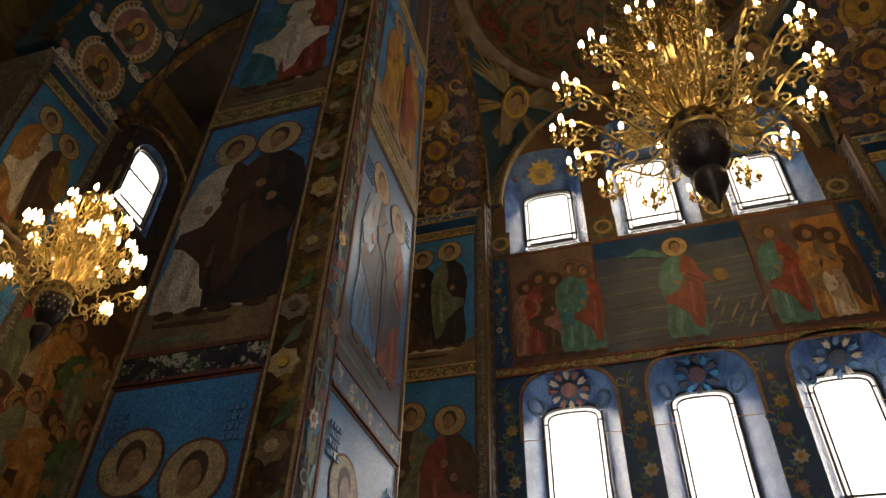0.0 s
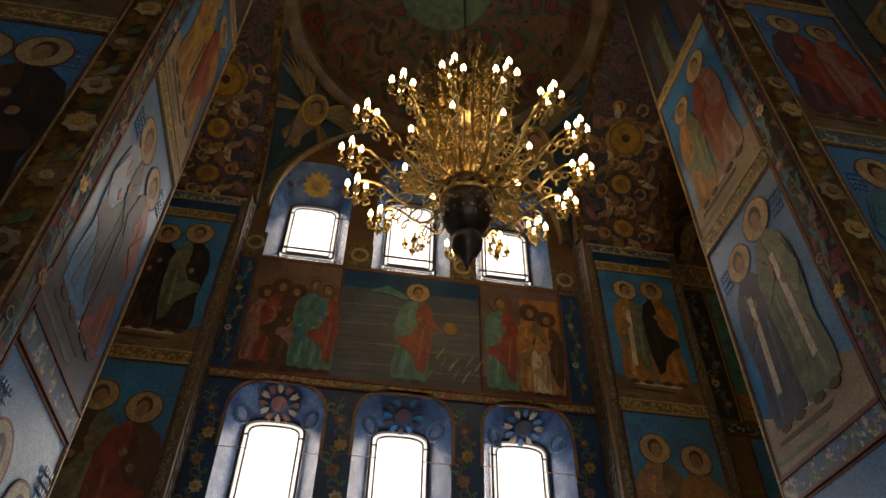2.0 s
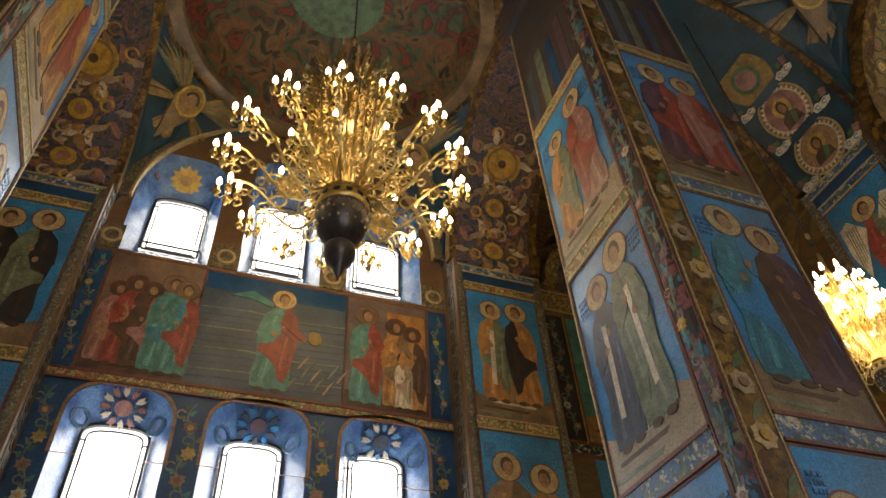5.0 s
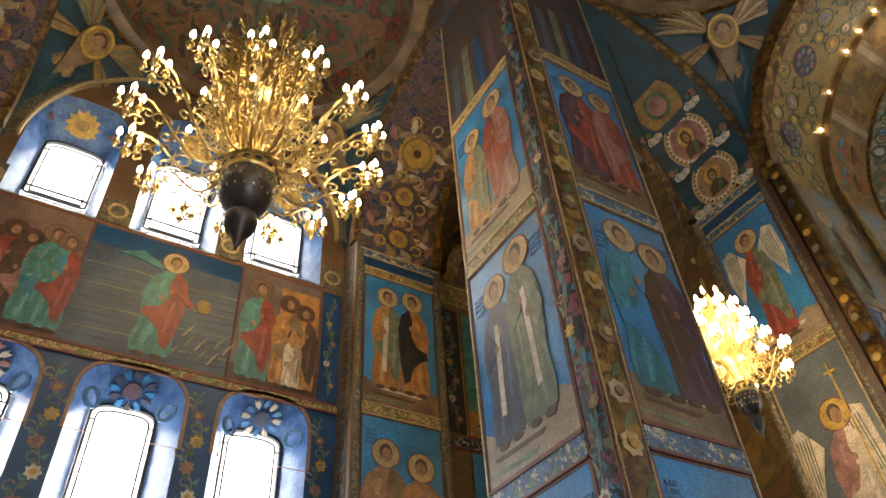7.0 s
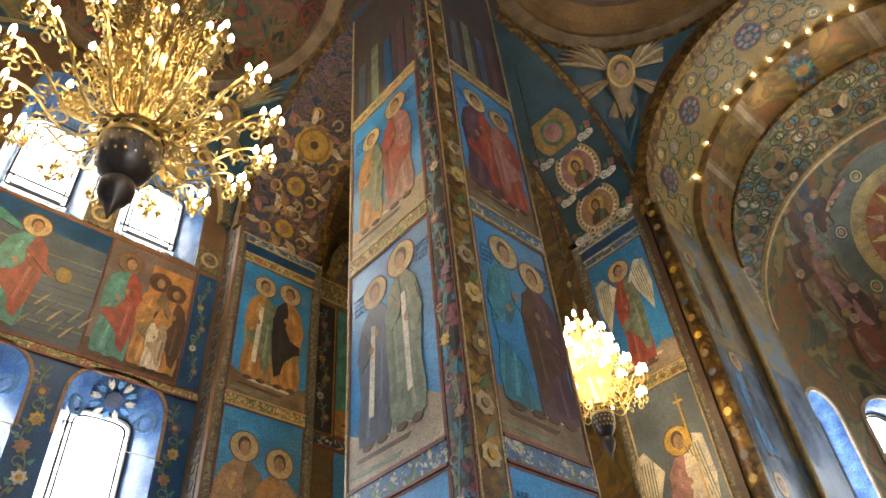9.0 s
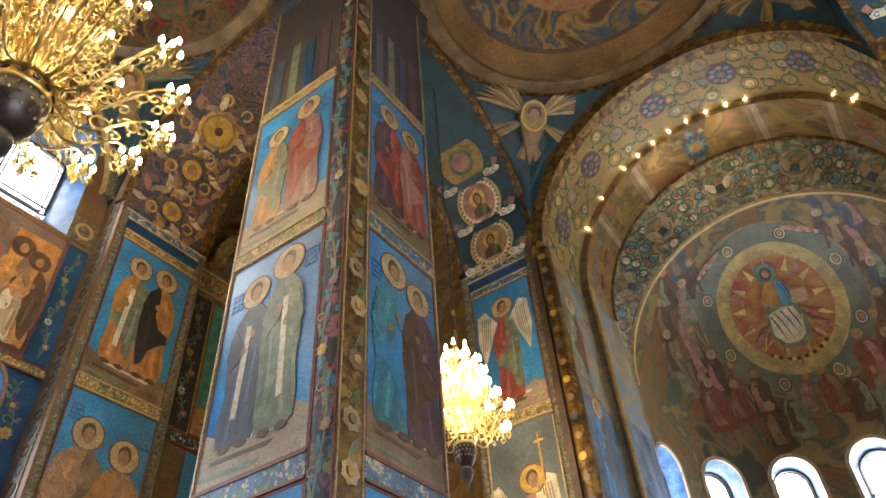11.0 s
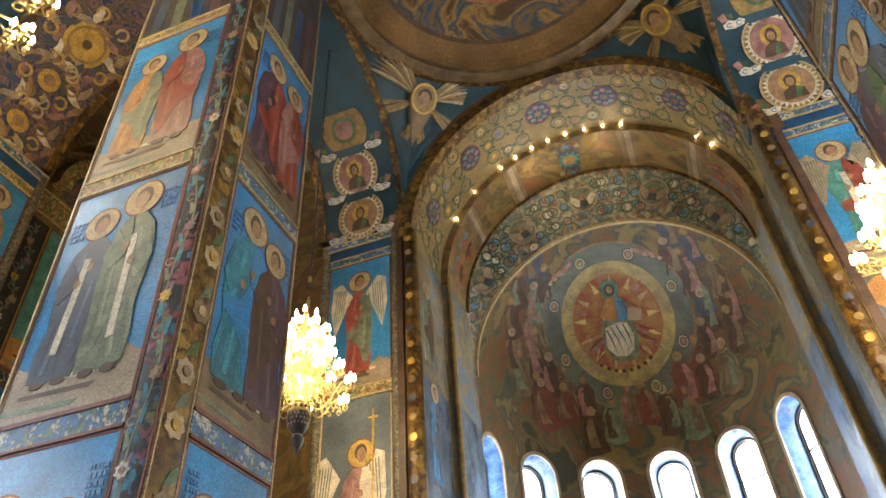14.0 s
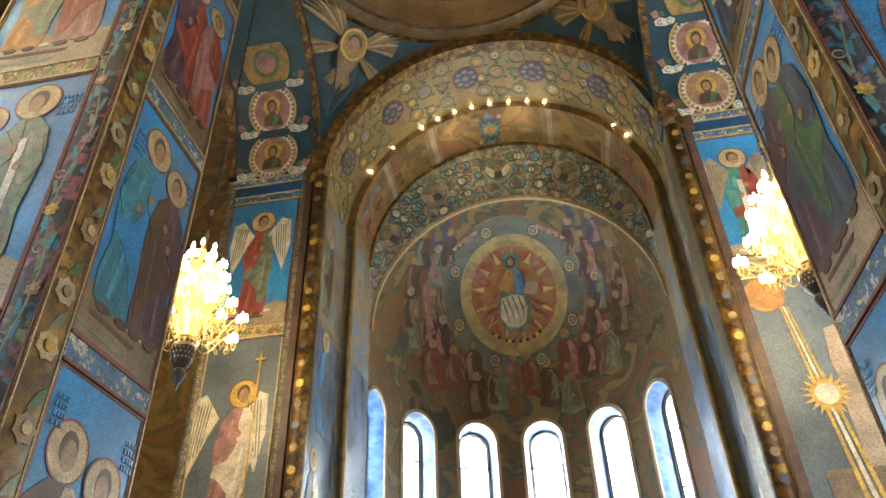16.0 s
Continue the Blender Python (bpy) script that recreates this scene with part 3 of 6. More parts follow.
def pillar(cx, cy, faces, label):
    p = empty("pillar", label, "pillar", "main pillars", "", (cx, cy, 0))
    part("shaft", boxes(((-HX, -HY, 0), (HX, HY, 12.0))), BROWN, p)
    part("upper_shaft", boxes(((-HX + 0.02, -HY + 0.02, 12.0), (HX - 0.02, HY - 0.02, 17.0))), PAINT_D, p)
    part("plinth", boxes(((-HX - 0.1, -HY - 0.1, 0), (HX + 0.1, HY + 0.1, 0.7))), STONE, p)
    for n in ((1, 0, 0), (-1, 0, 0), (0, 1, 0), (0, -1, 0)):
        m = facing((n[0] * HX, n[1] * HY, 0), n)
        cols = faces.get(n)
        gold = n[0] != 0
        h = HY if gold else HX
        inner = 1 if (m.to_3x3().col[0]).dot(Vector((X0 - cx, CY - cy, 0))) > 0 else -1
        sw = 0.40 if gold else 0.34
        a, b = sorted((inner * (h - sw), inner * h))
        vstrip(p, m, a, b, 0.7, 16.4, 0.03, STRIP_G if gold else STRIP_B)
        edges(p, m, (a, b), 0.7, 16.4, BORDER if not gold else LINE)
        if cols and gold:
            for i in range(18):
                v, u = 3.2 + 0.70 * i + 0.06 * (i % 3), (a + b) / 2 + 0.025 * (-1) ** (i // 2)
                flower(p, m, u, v, 0.155, 0.058, (OCHRE, LINE, GOLD)[i % 3], (SAND, OCHRE, LINE)[i % 3])
                plate("painted_leaf", m, [(u - 0.06, v + 0.16), (u + 0.10, v + 0.24), (u + 0.13, v + 0.42), (u + 0.02, v + 0.33)], (GREYG, GREEN)[i % 2], p, 0.0, 0.052)
        elif cols:
            climber(p, m @ Matrix.Translation((0, 0, 0.04)), (a + b) / 2, 2.8, 15.6, 0.15, 0.24, (TEAL, MAUVE, GREYG, TEAL))
        u0, u1 = sorted((inner * (h - sw - 0.03), -inner * (h - 0.04)))
        edges(p, m, (-inner * (h - 0.015),), 0.7, 16.4, LINE, 0.03)
        frieze(p, m, u0, u1, L1, 0.25, FRIEZE_W if n != (1, 0, 0) or cy > 0 else FRIEZE_D)
        frieze(p, m, u0, u1, L2, 0.22, FRIEZE_G if not gold or cy < 0 else FRIEZE_W, LINE)
        frieze(p, m, u0, u1, 11.98, 0.16, FRIEZE_G, LINE)
        if cols:
            lo, mid, up, g = cols
            bust_panel(p, m, u0 + 0.03, 1.2, u1 - 0.03, L1 - 0.32, g, lo)
            panel(p, m, u0 + 0.03, L1 + 0.07, u1 - 0.03, L2 - 0.29, g, mid[0], mid[1])
            panel(p, m, u0 + 0.03, L2 + 0.07, u1 - 0.03, 11.98 - 0.23, g, up[0], up[1])
            t = plate("dark_mosaic_field", m, rect(u0, 12.06, u1, 16.4), PAINT_D, p, 0, 0.014)
            mi = m @ Matrix.Translation((0, 0, 0.014))
            wd = u1 - u0
            for q in range(4):
                plate("painted_upright", mi, rect(u0 + wd * (0.1 + 0.22 * q), 12.1, u0 + wd * (0.22 + 0.22 * q), 13.6 + 0.2 * (q % 2)), (STORM, GREYG, NIGHT, PLUM)[q], t, 0, 0.008)
        else:
            for v0, v1 in ((1.2, L1 - 0.32), (L1 + 0.07, L2 - 0.29), (L2 + 0.07, 11.75)):
                panel(p, m, u0 + 0.03, v0, u1 - 0.03, v1, BLUE, OCHRE, ((0.3, BROWN, TEAL, 0.85), (0.7, SLATE, ROSE, 0.88)))
    return p


pillar(BX, BY, {
    (0, -1, 0): (((SLATE, CREAM), (GREYG, CREAM)), (SAND, ((0.3, SLATE, SLATE, 0.86, CREAM), (0.68, GREYG, GREYG, 0.95, CREAM, 0.9))), (SAND, ((0.27, ORANGE, GREYG, 0.82), (0.70, ROSE, RED, 0.93))), BLUE),
    (1, 0, 0): (((BROWN, SAND), (SLATE, CREAM)), (OCHRE, ((0.34, TEAL, BLUE, 0.93, None, 1.15), (0.75, PLUM, BROWN, 0.85, None, 1.1))), (OCHRE, ((0.30, PLUM, RED, 0.9, None, 1.1), (0.74, RED, ROSE, 0.85))), BLUE)},
    "square pillar of blue saints mosaics with flowered corner strips")
pillar(BX, AY, {
    (1, 0, 0): (((SLATE, DARK), (BROWN, PLUM)), (OCHRE, ((0.28, CREAM, BROWN, 0.9, None, 1.1), (0.72, DARK, BROWN, 0.92, None, 1.25))), (OCHRE, ((0.36, TEAL, CREAM, 0.9, None, 1.2), (0.72, RED, CREAM, 0.92))), BLUE),
    (0, 1, 0): (((SLATE, BLUE_P), (BLUE_P, SLATE)), (SLATE, ((0.3, BLUE_P, SLATE, 0.9), (0.7, RED, SLATE, 0.85))), (SAND, ((0.3, ORANGE, GOLD, 0.9), (0.72, ORANGE, RED, 0.9))), BLUE)},
    "square pillar of mosaics with dark corner strips")
pillar(SX, BY, {
    (-1, 0, 0): (((BROWN, CREAM), (SLATE, CREAM)), (SAND, ((0.3, PLUM, SLATE, 0.95, None, 1.2), (0.7, SLATE, GREEN, 0.88, None, 1.1))), (OCHRE, ((0.3, SLATE, CREAM, 0.9), (0.7, PLUM, RED, 0.9))), BLUE),
    (0, -1, 0): (((BROWN, CREAM), (SLATE, CREAM)), (SAND, ((0.3, ROSE, CREAM, 0.88), (0.7, TEAL, RED, 0.9))), (SAND, ((0.3, ORANGE, RED, 0.88), (0.7, ROSE, RED, 0.9))), BLUE)},
    "square pillar of blue mosaics facing the altar bay")
pillar(SX, AY, {}, "square pillar of blue mosaics behind the crossing")


# ---- vaults ----
def vault(cx, cy, hx, hy, field, dome, rings, label, seraphs=((-1, -1), (-1, 1), (1, -1), (1, 1)), feather=CREAM, zs=ZS, keep=None, deep=2.1):
    """Four pendentives, a ring and a painted saucer dome."""
    root = empty("ceiling_vault", label, "vault", "vaulted bays", "structure", (cx, cy, 0))
    n = 72
    sq = lambda c, s: 1 / max(abs(c), abs(s))
    bm = bmesh.new()
    rows = []
    for i in range(n):
        a = 2 * math.pi * i / n
        c, s = math.cos(a), math.sin(a)
        r1 = sq(c, s)
        rows.append([bm.verts.new((hx * c * r, hy * s * r, zs + RISE * math.sqrt(max(0.0, 2 - r * r)))) for r in [1 + (r1 - 1) * k / 8 for k in range(9)]])
    for i in range(n):
        p, q = rows[i], rows[(i + 1) % n]
        for k in range(8):
            if (p[k].co - p[k + 1].co).length > 1e-5 or (q[k].co - q[k + 1].co).length > 1e-5:
                bm.faces.new((p[k], p[k + 1], q[k + 1], q[k]))
    bmesh.ops.remove_doubles(bm, verts=bm.verts[:], dist=1e-4)
    if keep:
        bmesh.ops.delete(bm, geom=[f for f in bm.faces if not keep(f.calc_center_median())], context="FACES")
    part("pendentive_shell", bm, field, root)
    zr = zs + RISE
    flat = Matrix(((1, 0, 0, 0), (0, hy / hx, 0, 0), (0, 0, -1, zr), (0, 0, 0, 1)))
    part("gilt_ring", ringplate(bmesh.new(), flat, 0, 0, hx * 0.985, hx * 1.04, -0.2, 0.05, 64), STRIP_G, root)
    part("ornament_ring", ringplate(bmesh.new(), flat, 0, 0, hx * 0.90, hx * 0.985, -0.3, 0.03, 64), OCHRE, root)
    prev = 0.90
    z0 = zr - 0.02
    for j, (rad, mt) in enumerate(rings):
        bm = bmesh.new()
        rr = []
        for k in range(4):
            r = prev + (rad - prev) * k / 3
            z = z0 + deep * math.sqrt(max(0, 1 - (r / 0.91) ** 2))
            rr.append([bm.verts.new((hx * r * math.cos(2 * math.pi * i / 48), hy * r * math.sin(2 * math.pi * i / 48), z)) for i in range(48)])
        for p, q in zip(rr, rr[1:]):
            for i in range(48):
                bm.faces.new((p[i], p[(i + 1) % 48], q[(i + 1) % 48], q[i]))
        if j == len(rings) - 1:
            bm.faces.new(rr[-1])
        part("dome_painting", bm, mt, root)
        prev = rad
    for sx, sy in seraphs:
        d = Vector((sx * 0.80, sy * 0.80, 0))
        z = zs + RISE * math.sqrt(2 - d.length_squared)
        o = Vector((hx * d.x, hy * d.y, z))
        nrm = (Vector((0, 0, zs - 0.6)) - o).normalized()
        u = Vector((0, 0, 1)).cross(nrm).normalized()
        v = nrm.cross(u)
        m = Matrix(((u.x, v.x, nrm.x, o.x), (u.y, v.y, nrm.y, o.y), (u.z, v.z, nrm.z, o.z), (0, 0, 0, 1))) @ Matrix.Translation((0, 0, 0.12)) @ Matrix.Diagonal((1.2, 1.2, 1, 1))
        sr = plate("winged_roundel", m, [(-0.30, 0.0), (-0.12, -0.55), (0.0, -0.95), (0.12, -0.55), (0.30, 0.0), (0.26, 0.34), (0.0, 0.46), (-0.26, 0.34)], OCHRE, root, -0.25, 0.10)
        plate("roundel_field", m, disc(0, 0.1, 0.25, 24, 0.29), GOLD_D, sr, 0.10, 0.115)
        part("roundel_rim", ringplate(bmesh.new(), m, 0, 0.1, 0.24, 0.285, 0.10, 0.125, 24, 0, 6.2832, 1.16), GOLD, sr)
        plate("oval_shape", m, disc(0, 0.1, 0.12, 16, 0.17), SKIN, sr, 0.115, 0.125)
        part("hair_shape", ringplate(bmesh.new(), m, 0, 0.12, 0.11, 0.16, 0.115, 0.13, 12, 0.0, math.pi, 1.2), BROWN, sr)
        q = 0
        for sd in (-1, 1):
            for j in range(9):
                for base, turn, ln, dark in (((0.2, 0.18), 16 + 6.5 * j, 1.25 - 0.075 * j, 0), ((0.22, -0.05), -14 - 5 * j, 0.82 - 0.03 * j, 1), ((0.06, -0.35), -66 - 3.0 * j, 0.86 - 0.03 * abs(j - 4), 1)):
                    if dark and j > 5:
                        continue
                    cc, ss = math.cos(radians(turn)), math.sin(radians(turn))
                    w = 0.036
                    path = [(base[0] + ln * t * cc - 0.10 * ln * t * t * ss * (0 if dark else -1), base[1] + ln * t * ss - (0.0 if dark else 0.16 * ln * t * t)) for t in (0, 0.35, 0.7, 1.0)]
                    up = [(sd * p[0] - w * ss * f * sd, p[1] + w * cc * f) for p, f in zip(path, (1, 1.15, 0.8, 0.0))]
                    dn = [(sd * p[0] + w * ss * f * sd, p[1] - w * cc * f) for p, f in zip(path[:3], (1, 1.15, 0.8))]
                    q += 1
                    plate("feather", m, dn + up[::-1], (feather, OCHRE, GOLD_D)[(j + dark) % 3] if not dark else (OCHRE, GOLD_D, BROWN, GOLD_D)[j % 4], sr, -0.20, 0.02 + 0.0016 * q)
    return root


EVY, NVX = 7.95, -8.05
vault(X0, EVY, 3.85, 3.5, PEND, PAINT_G, ((0.76, TAN), (0.73, BROWN), (0.48, DOME_E), (0.32, SUNRED), (0.2, ORANGE), (0.08, GLORY)), "domed altar bay with winged roundels on teal pendentives", seraphs=((-1, 1), (1, 1)), feather=LINE, keep=lambda c: c.y > -0.6, deep=0.9)
vault(NVX, CY, 3.5, 3.7, PEND, PAINT_R, ((0.6, PAINT_R), (0.3, PAINT_R), (0.1, GREEN)), "domed arm with dark red painted crowd", feather=GREYG, seraphs=((-1, -1), (-1, 1)), keep=lambda c: c.x < 1.3, deep=1.4)
vault(X0, CY, 3.8, 3.6, PEND, PAINT_G, ((0.6, BLUE_D), (0.1, GOLD_D)), "tall domed crossing", seraphs=(), zs=16.2)
vault(X0, 2 * CY - EVY, 3.85, 3.5, PEND, PAINT_G, ((0.6, PAINT_R), (0.1, GOLD_D)), "domed western bay", seraphs=((-1, -1), (1, -1)), keep=lambda c: c.y < 0.6)
vault(2 * X0 - NVX, CY, 3.5, 3.7, PEND, PAINT_R, ((0.6, PAINT_R), (0.1, GOLD_D)), "domed southern arm", seraphs=())


def archring(name, parent, m, u, v, ri, ro, w0, w1, material, a0=0.0, a1=math.pi, sv=1.0, n=36):
    return part(name, ringplate(bmesh.new(), m, u, v, ri, ro, w0, w1, n, a0, a1, sv), material, parent)


def soffit_at(m, u, v, r, a, w):
    """Local axes on the underside of an arch at the angle a, a way w along its depth."""
    c, s = math.cos(a), math.sin(a)
    o = m @ Vector((u + r * c, v + r * s, w))
    nn = (m.to_3x3() @ Vector((-c, -s, 0))).normalized()
    uu = (m.to_3x3() @ Vector((0, 0, 1))).normalized()
    vv = nn.cross(uu)
    return Matrix(((uu.x, vv.x, nn.x, o.x), (uu.y, vv.y, nn.y, o.y), (uu.z, vv.z, nn.z, o.z), (0, 0, 0, 1)))


def side_arch(name, m, side, label, field, motif, depth=1.95, zc=12.75, r=3.46, cu=0.0):
    a0, a1 = (0.0, radians(105)) if side > 0 else (radians(75), math.pi)
    root = empty(name, label, "arch", "side arches", "structure")
    archring("arch_body", root, m, cu, zc, r, r + 0.9, -depth - 0.2, -0.02, field, a0, a1)
    archring("arch_border", root, m, cu, zc, r - 0.05, r + 0.22, -0.06, 0.10, STRIP_G, a0, a1)
    archring("arch_border", root, m, cu, zc, r - 0.05, r + 0.12, -depth - 0.25, -depth - 0.05, STRIP_G, a0, a1)
    for k, deg in enumerate((8, 28, 47)):
        a = math.radians(deg) if side > 0 else math.radians(180 - deg)
        s = soffit_at(m, cu, zc, r, a, -depth / 2 - 0.08)
        if motif == "medallion":
            if s.to_3x3().col[1].z < 0:
                s = s @ Matrix.Rotation(math.pi, 4, "Z")
            if k < 2:
                medallion(root, s @ Matrix.Diagonal((1, 1.12, 1, 1)), 0, 0, 0.6, SKIN if not k else ROSE, BROWN)
            else:
                d = plate("medallion", s, disc(0, 0, 0.58, 36, 0.64), GOLD_D, root, 0, 0.03)
                plate("field", s, disc(0, 0, 0.33, 32), GREEN, d, 0.03, 0.036)
                plate("field", s, disc(0, 0, 0.24, 32), ROSE, d, 0.036, 0.042)
            for q in (-1, 1):
                cloud(root, s @ Matrix.Translation((0, 0, 0.06)), q * 0.62, -0.56, q)
        else:
            big = k == 2
            d = plate("ornament_disc", s, disc(0, 0, 0.5 if big else 0.24, 32), GOLD, root, 0, 0.03)
            plate("field", s, disc(0, 0, 0.1 if big else 0.13, 24), BROWN if big else SKIN, d, 0.03, 0.04)
            if big:
                part("ornament_ring", ringplate(bmesh.new(), s, 0, 0, 0.36, 0.42, 0.03, 0.04, 28), GOLD_D, d)
            spot = lambda x, y: soffit_at(m, cu, zc, r, a + y / r, -depth / 2 - 0.08 + x)
            for q in range(8):
                aa = q * math.pi / 4 + 0.39
                rr = 0.78 if big else 0.52
                part("scroll_ring", ringplate(bmesh.new(), spot(rr * math.cos(aa), rr * math.sin(aa)), 0, 0, 0.10, 0.15, 0, 0.03, 18, 0.3 * q, 0.3 * q + 5.4), (GOLD, GOLD_D, LINE)[q % 3], root)
            for q in range(18):
                aa = q * math.pi / 9 + 0.2
                rr = 0.62 if q % 2 else 0.86
                lm = spot(rr * math.cos(aa), 0.75 * rr * math.sin(aa)) @ Matrix.Rotation(1.7 * q, 4, "Z")
                plate("leaf_shape", lm, [(-0.22, -0.02), (-0.05, -0.10), (0.16, -0.06), (0.26, 0.06), (0.08, 0.05), (-0.06, 0.08)], (SAND, ROSE, SLATE, SKIN, CREAM)[q % 5], root, -0.02, 0.014 + 0.001 * q)
    return root


mE = facing((0, 0, 0), (0, -1, 0))
# arches on the two sides of the altar bay and of the western bay
for yc, tag in ((EVY, 1), (2 * CY - EVY, -1)):
    side_arch("north_side_arch", facing((-4.72, yc, 0), (1, 0, 0)), tag, "broad blue arch underside with gold medallions", PEND, "medallion")
    side_arch("south_side_arch", facing((2 * X0 + 4.72, yc, 0), (-1, 0, 0)), -tag, "broad blue arch underside with gold medallions", PEND, "medallion")
# arches on the two sides of the north arm
side_arch("aisle_arch", facing((NVX + 0.6, 4.85, 0), (0, -1, 0)), -1, "arch underside with many-coloured scrolls", SCROLL, "scroll")
side_arch("aisle_arch", facing((NVX + 0.6, -2.55, 0), (0, 1, 0)), 1, "arch underside with many-coloured scrolls", SCROLL, "scroll")
# arches of the crossing
for o, n, r in (((-4.5, CY, 0), (1, 0, 0), 3.5), ((X0, 4.8, 0), (0, -1, 0), 3.7), ((X0, -2.5, 0), (0, 1, 0), 3.7), ((2.9, CY, 0), (-1, 0, 0), 3.5)):
    root = empty("crossing_arch", "deep arch of the crossing with dark painting", "arch", "crossing arches", "structure")
    archring("arch_body", root, facing(o, n), 0, 15.6, r, r + 0.8, -2.3, 0, PAINT_D)


# ---- piers ----
def pier(o, n, width, depth, label, lo, mid, up, strips=True, ground=BLUE, lowest=GREEN):
    """A wall pier with a stack of mosaic panels on its front."""
    p = empty("wall_pier", label, "pier", "wall piers")
    m = facing(o, n)
    h = width / 2
    bm = bmesh.new()
    prism(bm, m, rect(-h, 0, h, 12.55), -depth, 0)
    part("pier_body", bm, STRIP_S, p)
    pw = h - 0.2
    for s in (-1, 1):
        a, b = (pw + 0.02, h) if s > 0 else (-h, -pw - 0.02)
        vstrip(p, m, a, b, 0.7, 12.5, 0.05, STRIP_S)
    frieze(p, m, -pw, pw, L2, 0.2, FRIEZE_G, LINE)
    frieze(p, m, -pw, pw, 12.05, 0.16, FRIEZE_G if lo else FRIEZE_W, LINE)
    plate("head_band", m, rect(-h, 12.10, h, 12.42), NIGHT, p, 0, 0.02)
    frieze(p, m, -h, h, 12.56, 0.16, FRIEZE_W, LINE)
    if lo:
        bust_panel(p, m, -pw + 0.03, 4.0, pw - 0.03, L2 - 0.26, ground, lo)
    panel(p, m, -pw + 0.03, L2 + 0.06, pw - 0.03, 11.83, mid[0], mid[1], mid[2], eh=0.16)
    return p, m, pw


NP = ((0.3, ORANGE, GREYG, 0.9, CREAM), (0.7, ORANGE, DARK, 0.92))
pier((XPN, 5.93, 0), (1, 0, 0), 2.15, 1.4, "wall pier with standing saints in ochre on blue", ((SKIN, OCHRE), (SKIN, ORANGE)), (BLUE, OCHRE, NP), None)
pier((XPN, 2 * CY - 5.93, 0), (1, 0, 0), 2.15, 1.4, "wall pier with dark robed saints on blue", ((BROWN, GREYG), (BROWN, RED)), (BLUE, OCHRE, ((0.3, BROWN, DARK, 0.9), (0.7, DARK, GREYG, 0.94))), None)


def wings(p, m, u, v, s, material):
    for q in (-1, 1):
        pts = [(u + q * 0.1 * s, v), (u + q * 0.28 * s, v + 0.28 * s), (u + q * 0.42 * s, v + 0.22 * s), (u + q * 0.44 * s, v - 0.2 * s), (u + q * 0.36 * s, v - 0.62 * s), (u + q * 0.2 * s, v - 0.2 * s)]
        w = plate("wing_shape", m, pts, material, p, 0.004, 0.012)
        for k in range(5):
            a = v + (0.18 - 0.16 * k) * s
            plate("wing_feather", m, [(u + q * (0.20 + 0.035 * k) * s, v + 0.16 * s), (u + q * (0.215 + 0.035 * k) * s, v + 0.16 * s), (u + q * (0.26 + 0.034 * k) * s, v - (0.3 + 0.05 * k) * s), (u + q * (0.25 + 0.034 * k) * s, v - (0.3 + 0.05 * k) * s)], GREYG, w, 0.012, 0.014)


def angel_pier(x, label, low):
    p, m, pw = pier((x, YE, 0), (0, -1, 0), 1.95, 1.2, label, None, (BLUE, SAND, ()), None)
    mi = m @ Matrix.Translation((0, 0, 0.012))
    if low == "angel":
        wings(p, mi, 0, 10.9, 1.55, CREAM)
        robed(p, mi, 0.0, 8.95, 2.65, RED, GREYG, wide=0.85, w=0.03)
    else:
        wings(p, mi, 0, 10.9, 1.5, SAND)
        robed(p, mi, 0.0, 8.95, 2.6, SEA, RED, wide=1.0, strip=CREAM, w=0.03)
    q = plate("mosaic_panel", m, rect(-pw + 0.03, 3.5, pw - 0.03, L2 - 0.26), mat("mosaic_grey_blue", (0.12, 0.15, 0.17), 0.4, vary=0.5, scale=1.0), p, 0, 0.012)
    if low == "angel":
        wings(q, mi, -0.12, 6.75, 1.75, CREAM)
        robed(q, mi, -0.02, 4.75, 2.75, ROSE, CREAM, halo=GOLD, lean=0.16, wide=0.95, w=0.05)
        bm = prism(bmesh.new(), mi, rect(0.36, 5.0, 0.39, 8.05), 0, 0.03)
        prism(bm, mi, rect(0.27, 7.85, 0.48, 7.89), 0, 0.03)
        part("painted_staff", bm, GOLD, q)
    else:
        plate("painted_sun", mi, disc(-0.3, 8.02, 0.34, 26), ORANGE, q, 0, 0.01)
        for k in range(3):
            plate("painted_ray", mi, [(-0.12 + 0.05 * k, 7.75), (-0.09 + 0.05 * k, 7.75), (0.20 + 0.12 * k, 4.3), (0.13 + 0.12 * k, 4.3)], CREAM if k == 1 else GOLD, q, 0.01, 0.014)
        plate("painted_star", mi, starshape(0.12, 6.1, 0.22, 0.4, 18), GOLD, q, 0.014, 0.02)
        plate("painted_star_heart", mi, disc(0.12, 6.1, 0.18, 20), CREAM, q, 0.02, 0.024)
        plate("painted_tower", mi, [(0.34, 3.6), (0.74, 3.6), (0.74, 7.0), (0.62, 7.3), (0.44, 7.25), (0.36, 6.6), (0.4, 6.4), (0.34, 5.9)], SAND, q, 0, 0.01)
        plate("painted_wall", mi, rect(-0.3, 3.5, 0.74, 4.9), OCHRE, q, 0.0, 0.012)
    bm = bmesh.new()
    for r in (rect(-pw, 3.5, -pw + 0.03, 8.3), rect(pw - 0.03, 3.5, pw, 8.3)):
        prism(bm, m, r, 0, 0.03)
    part("panel_border", bm, LINE, p)
    return p


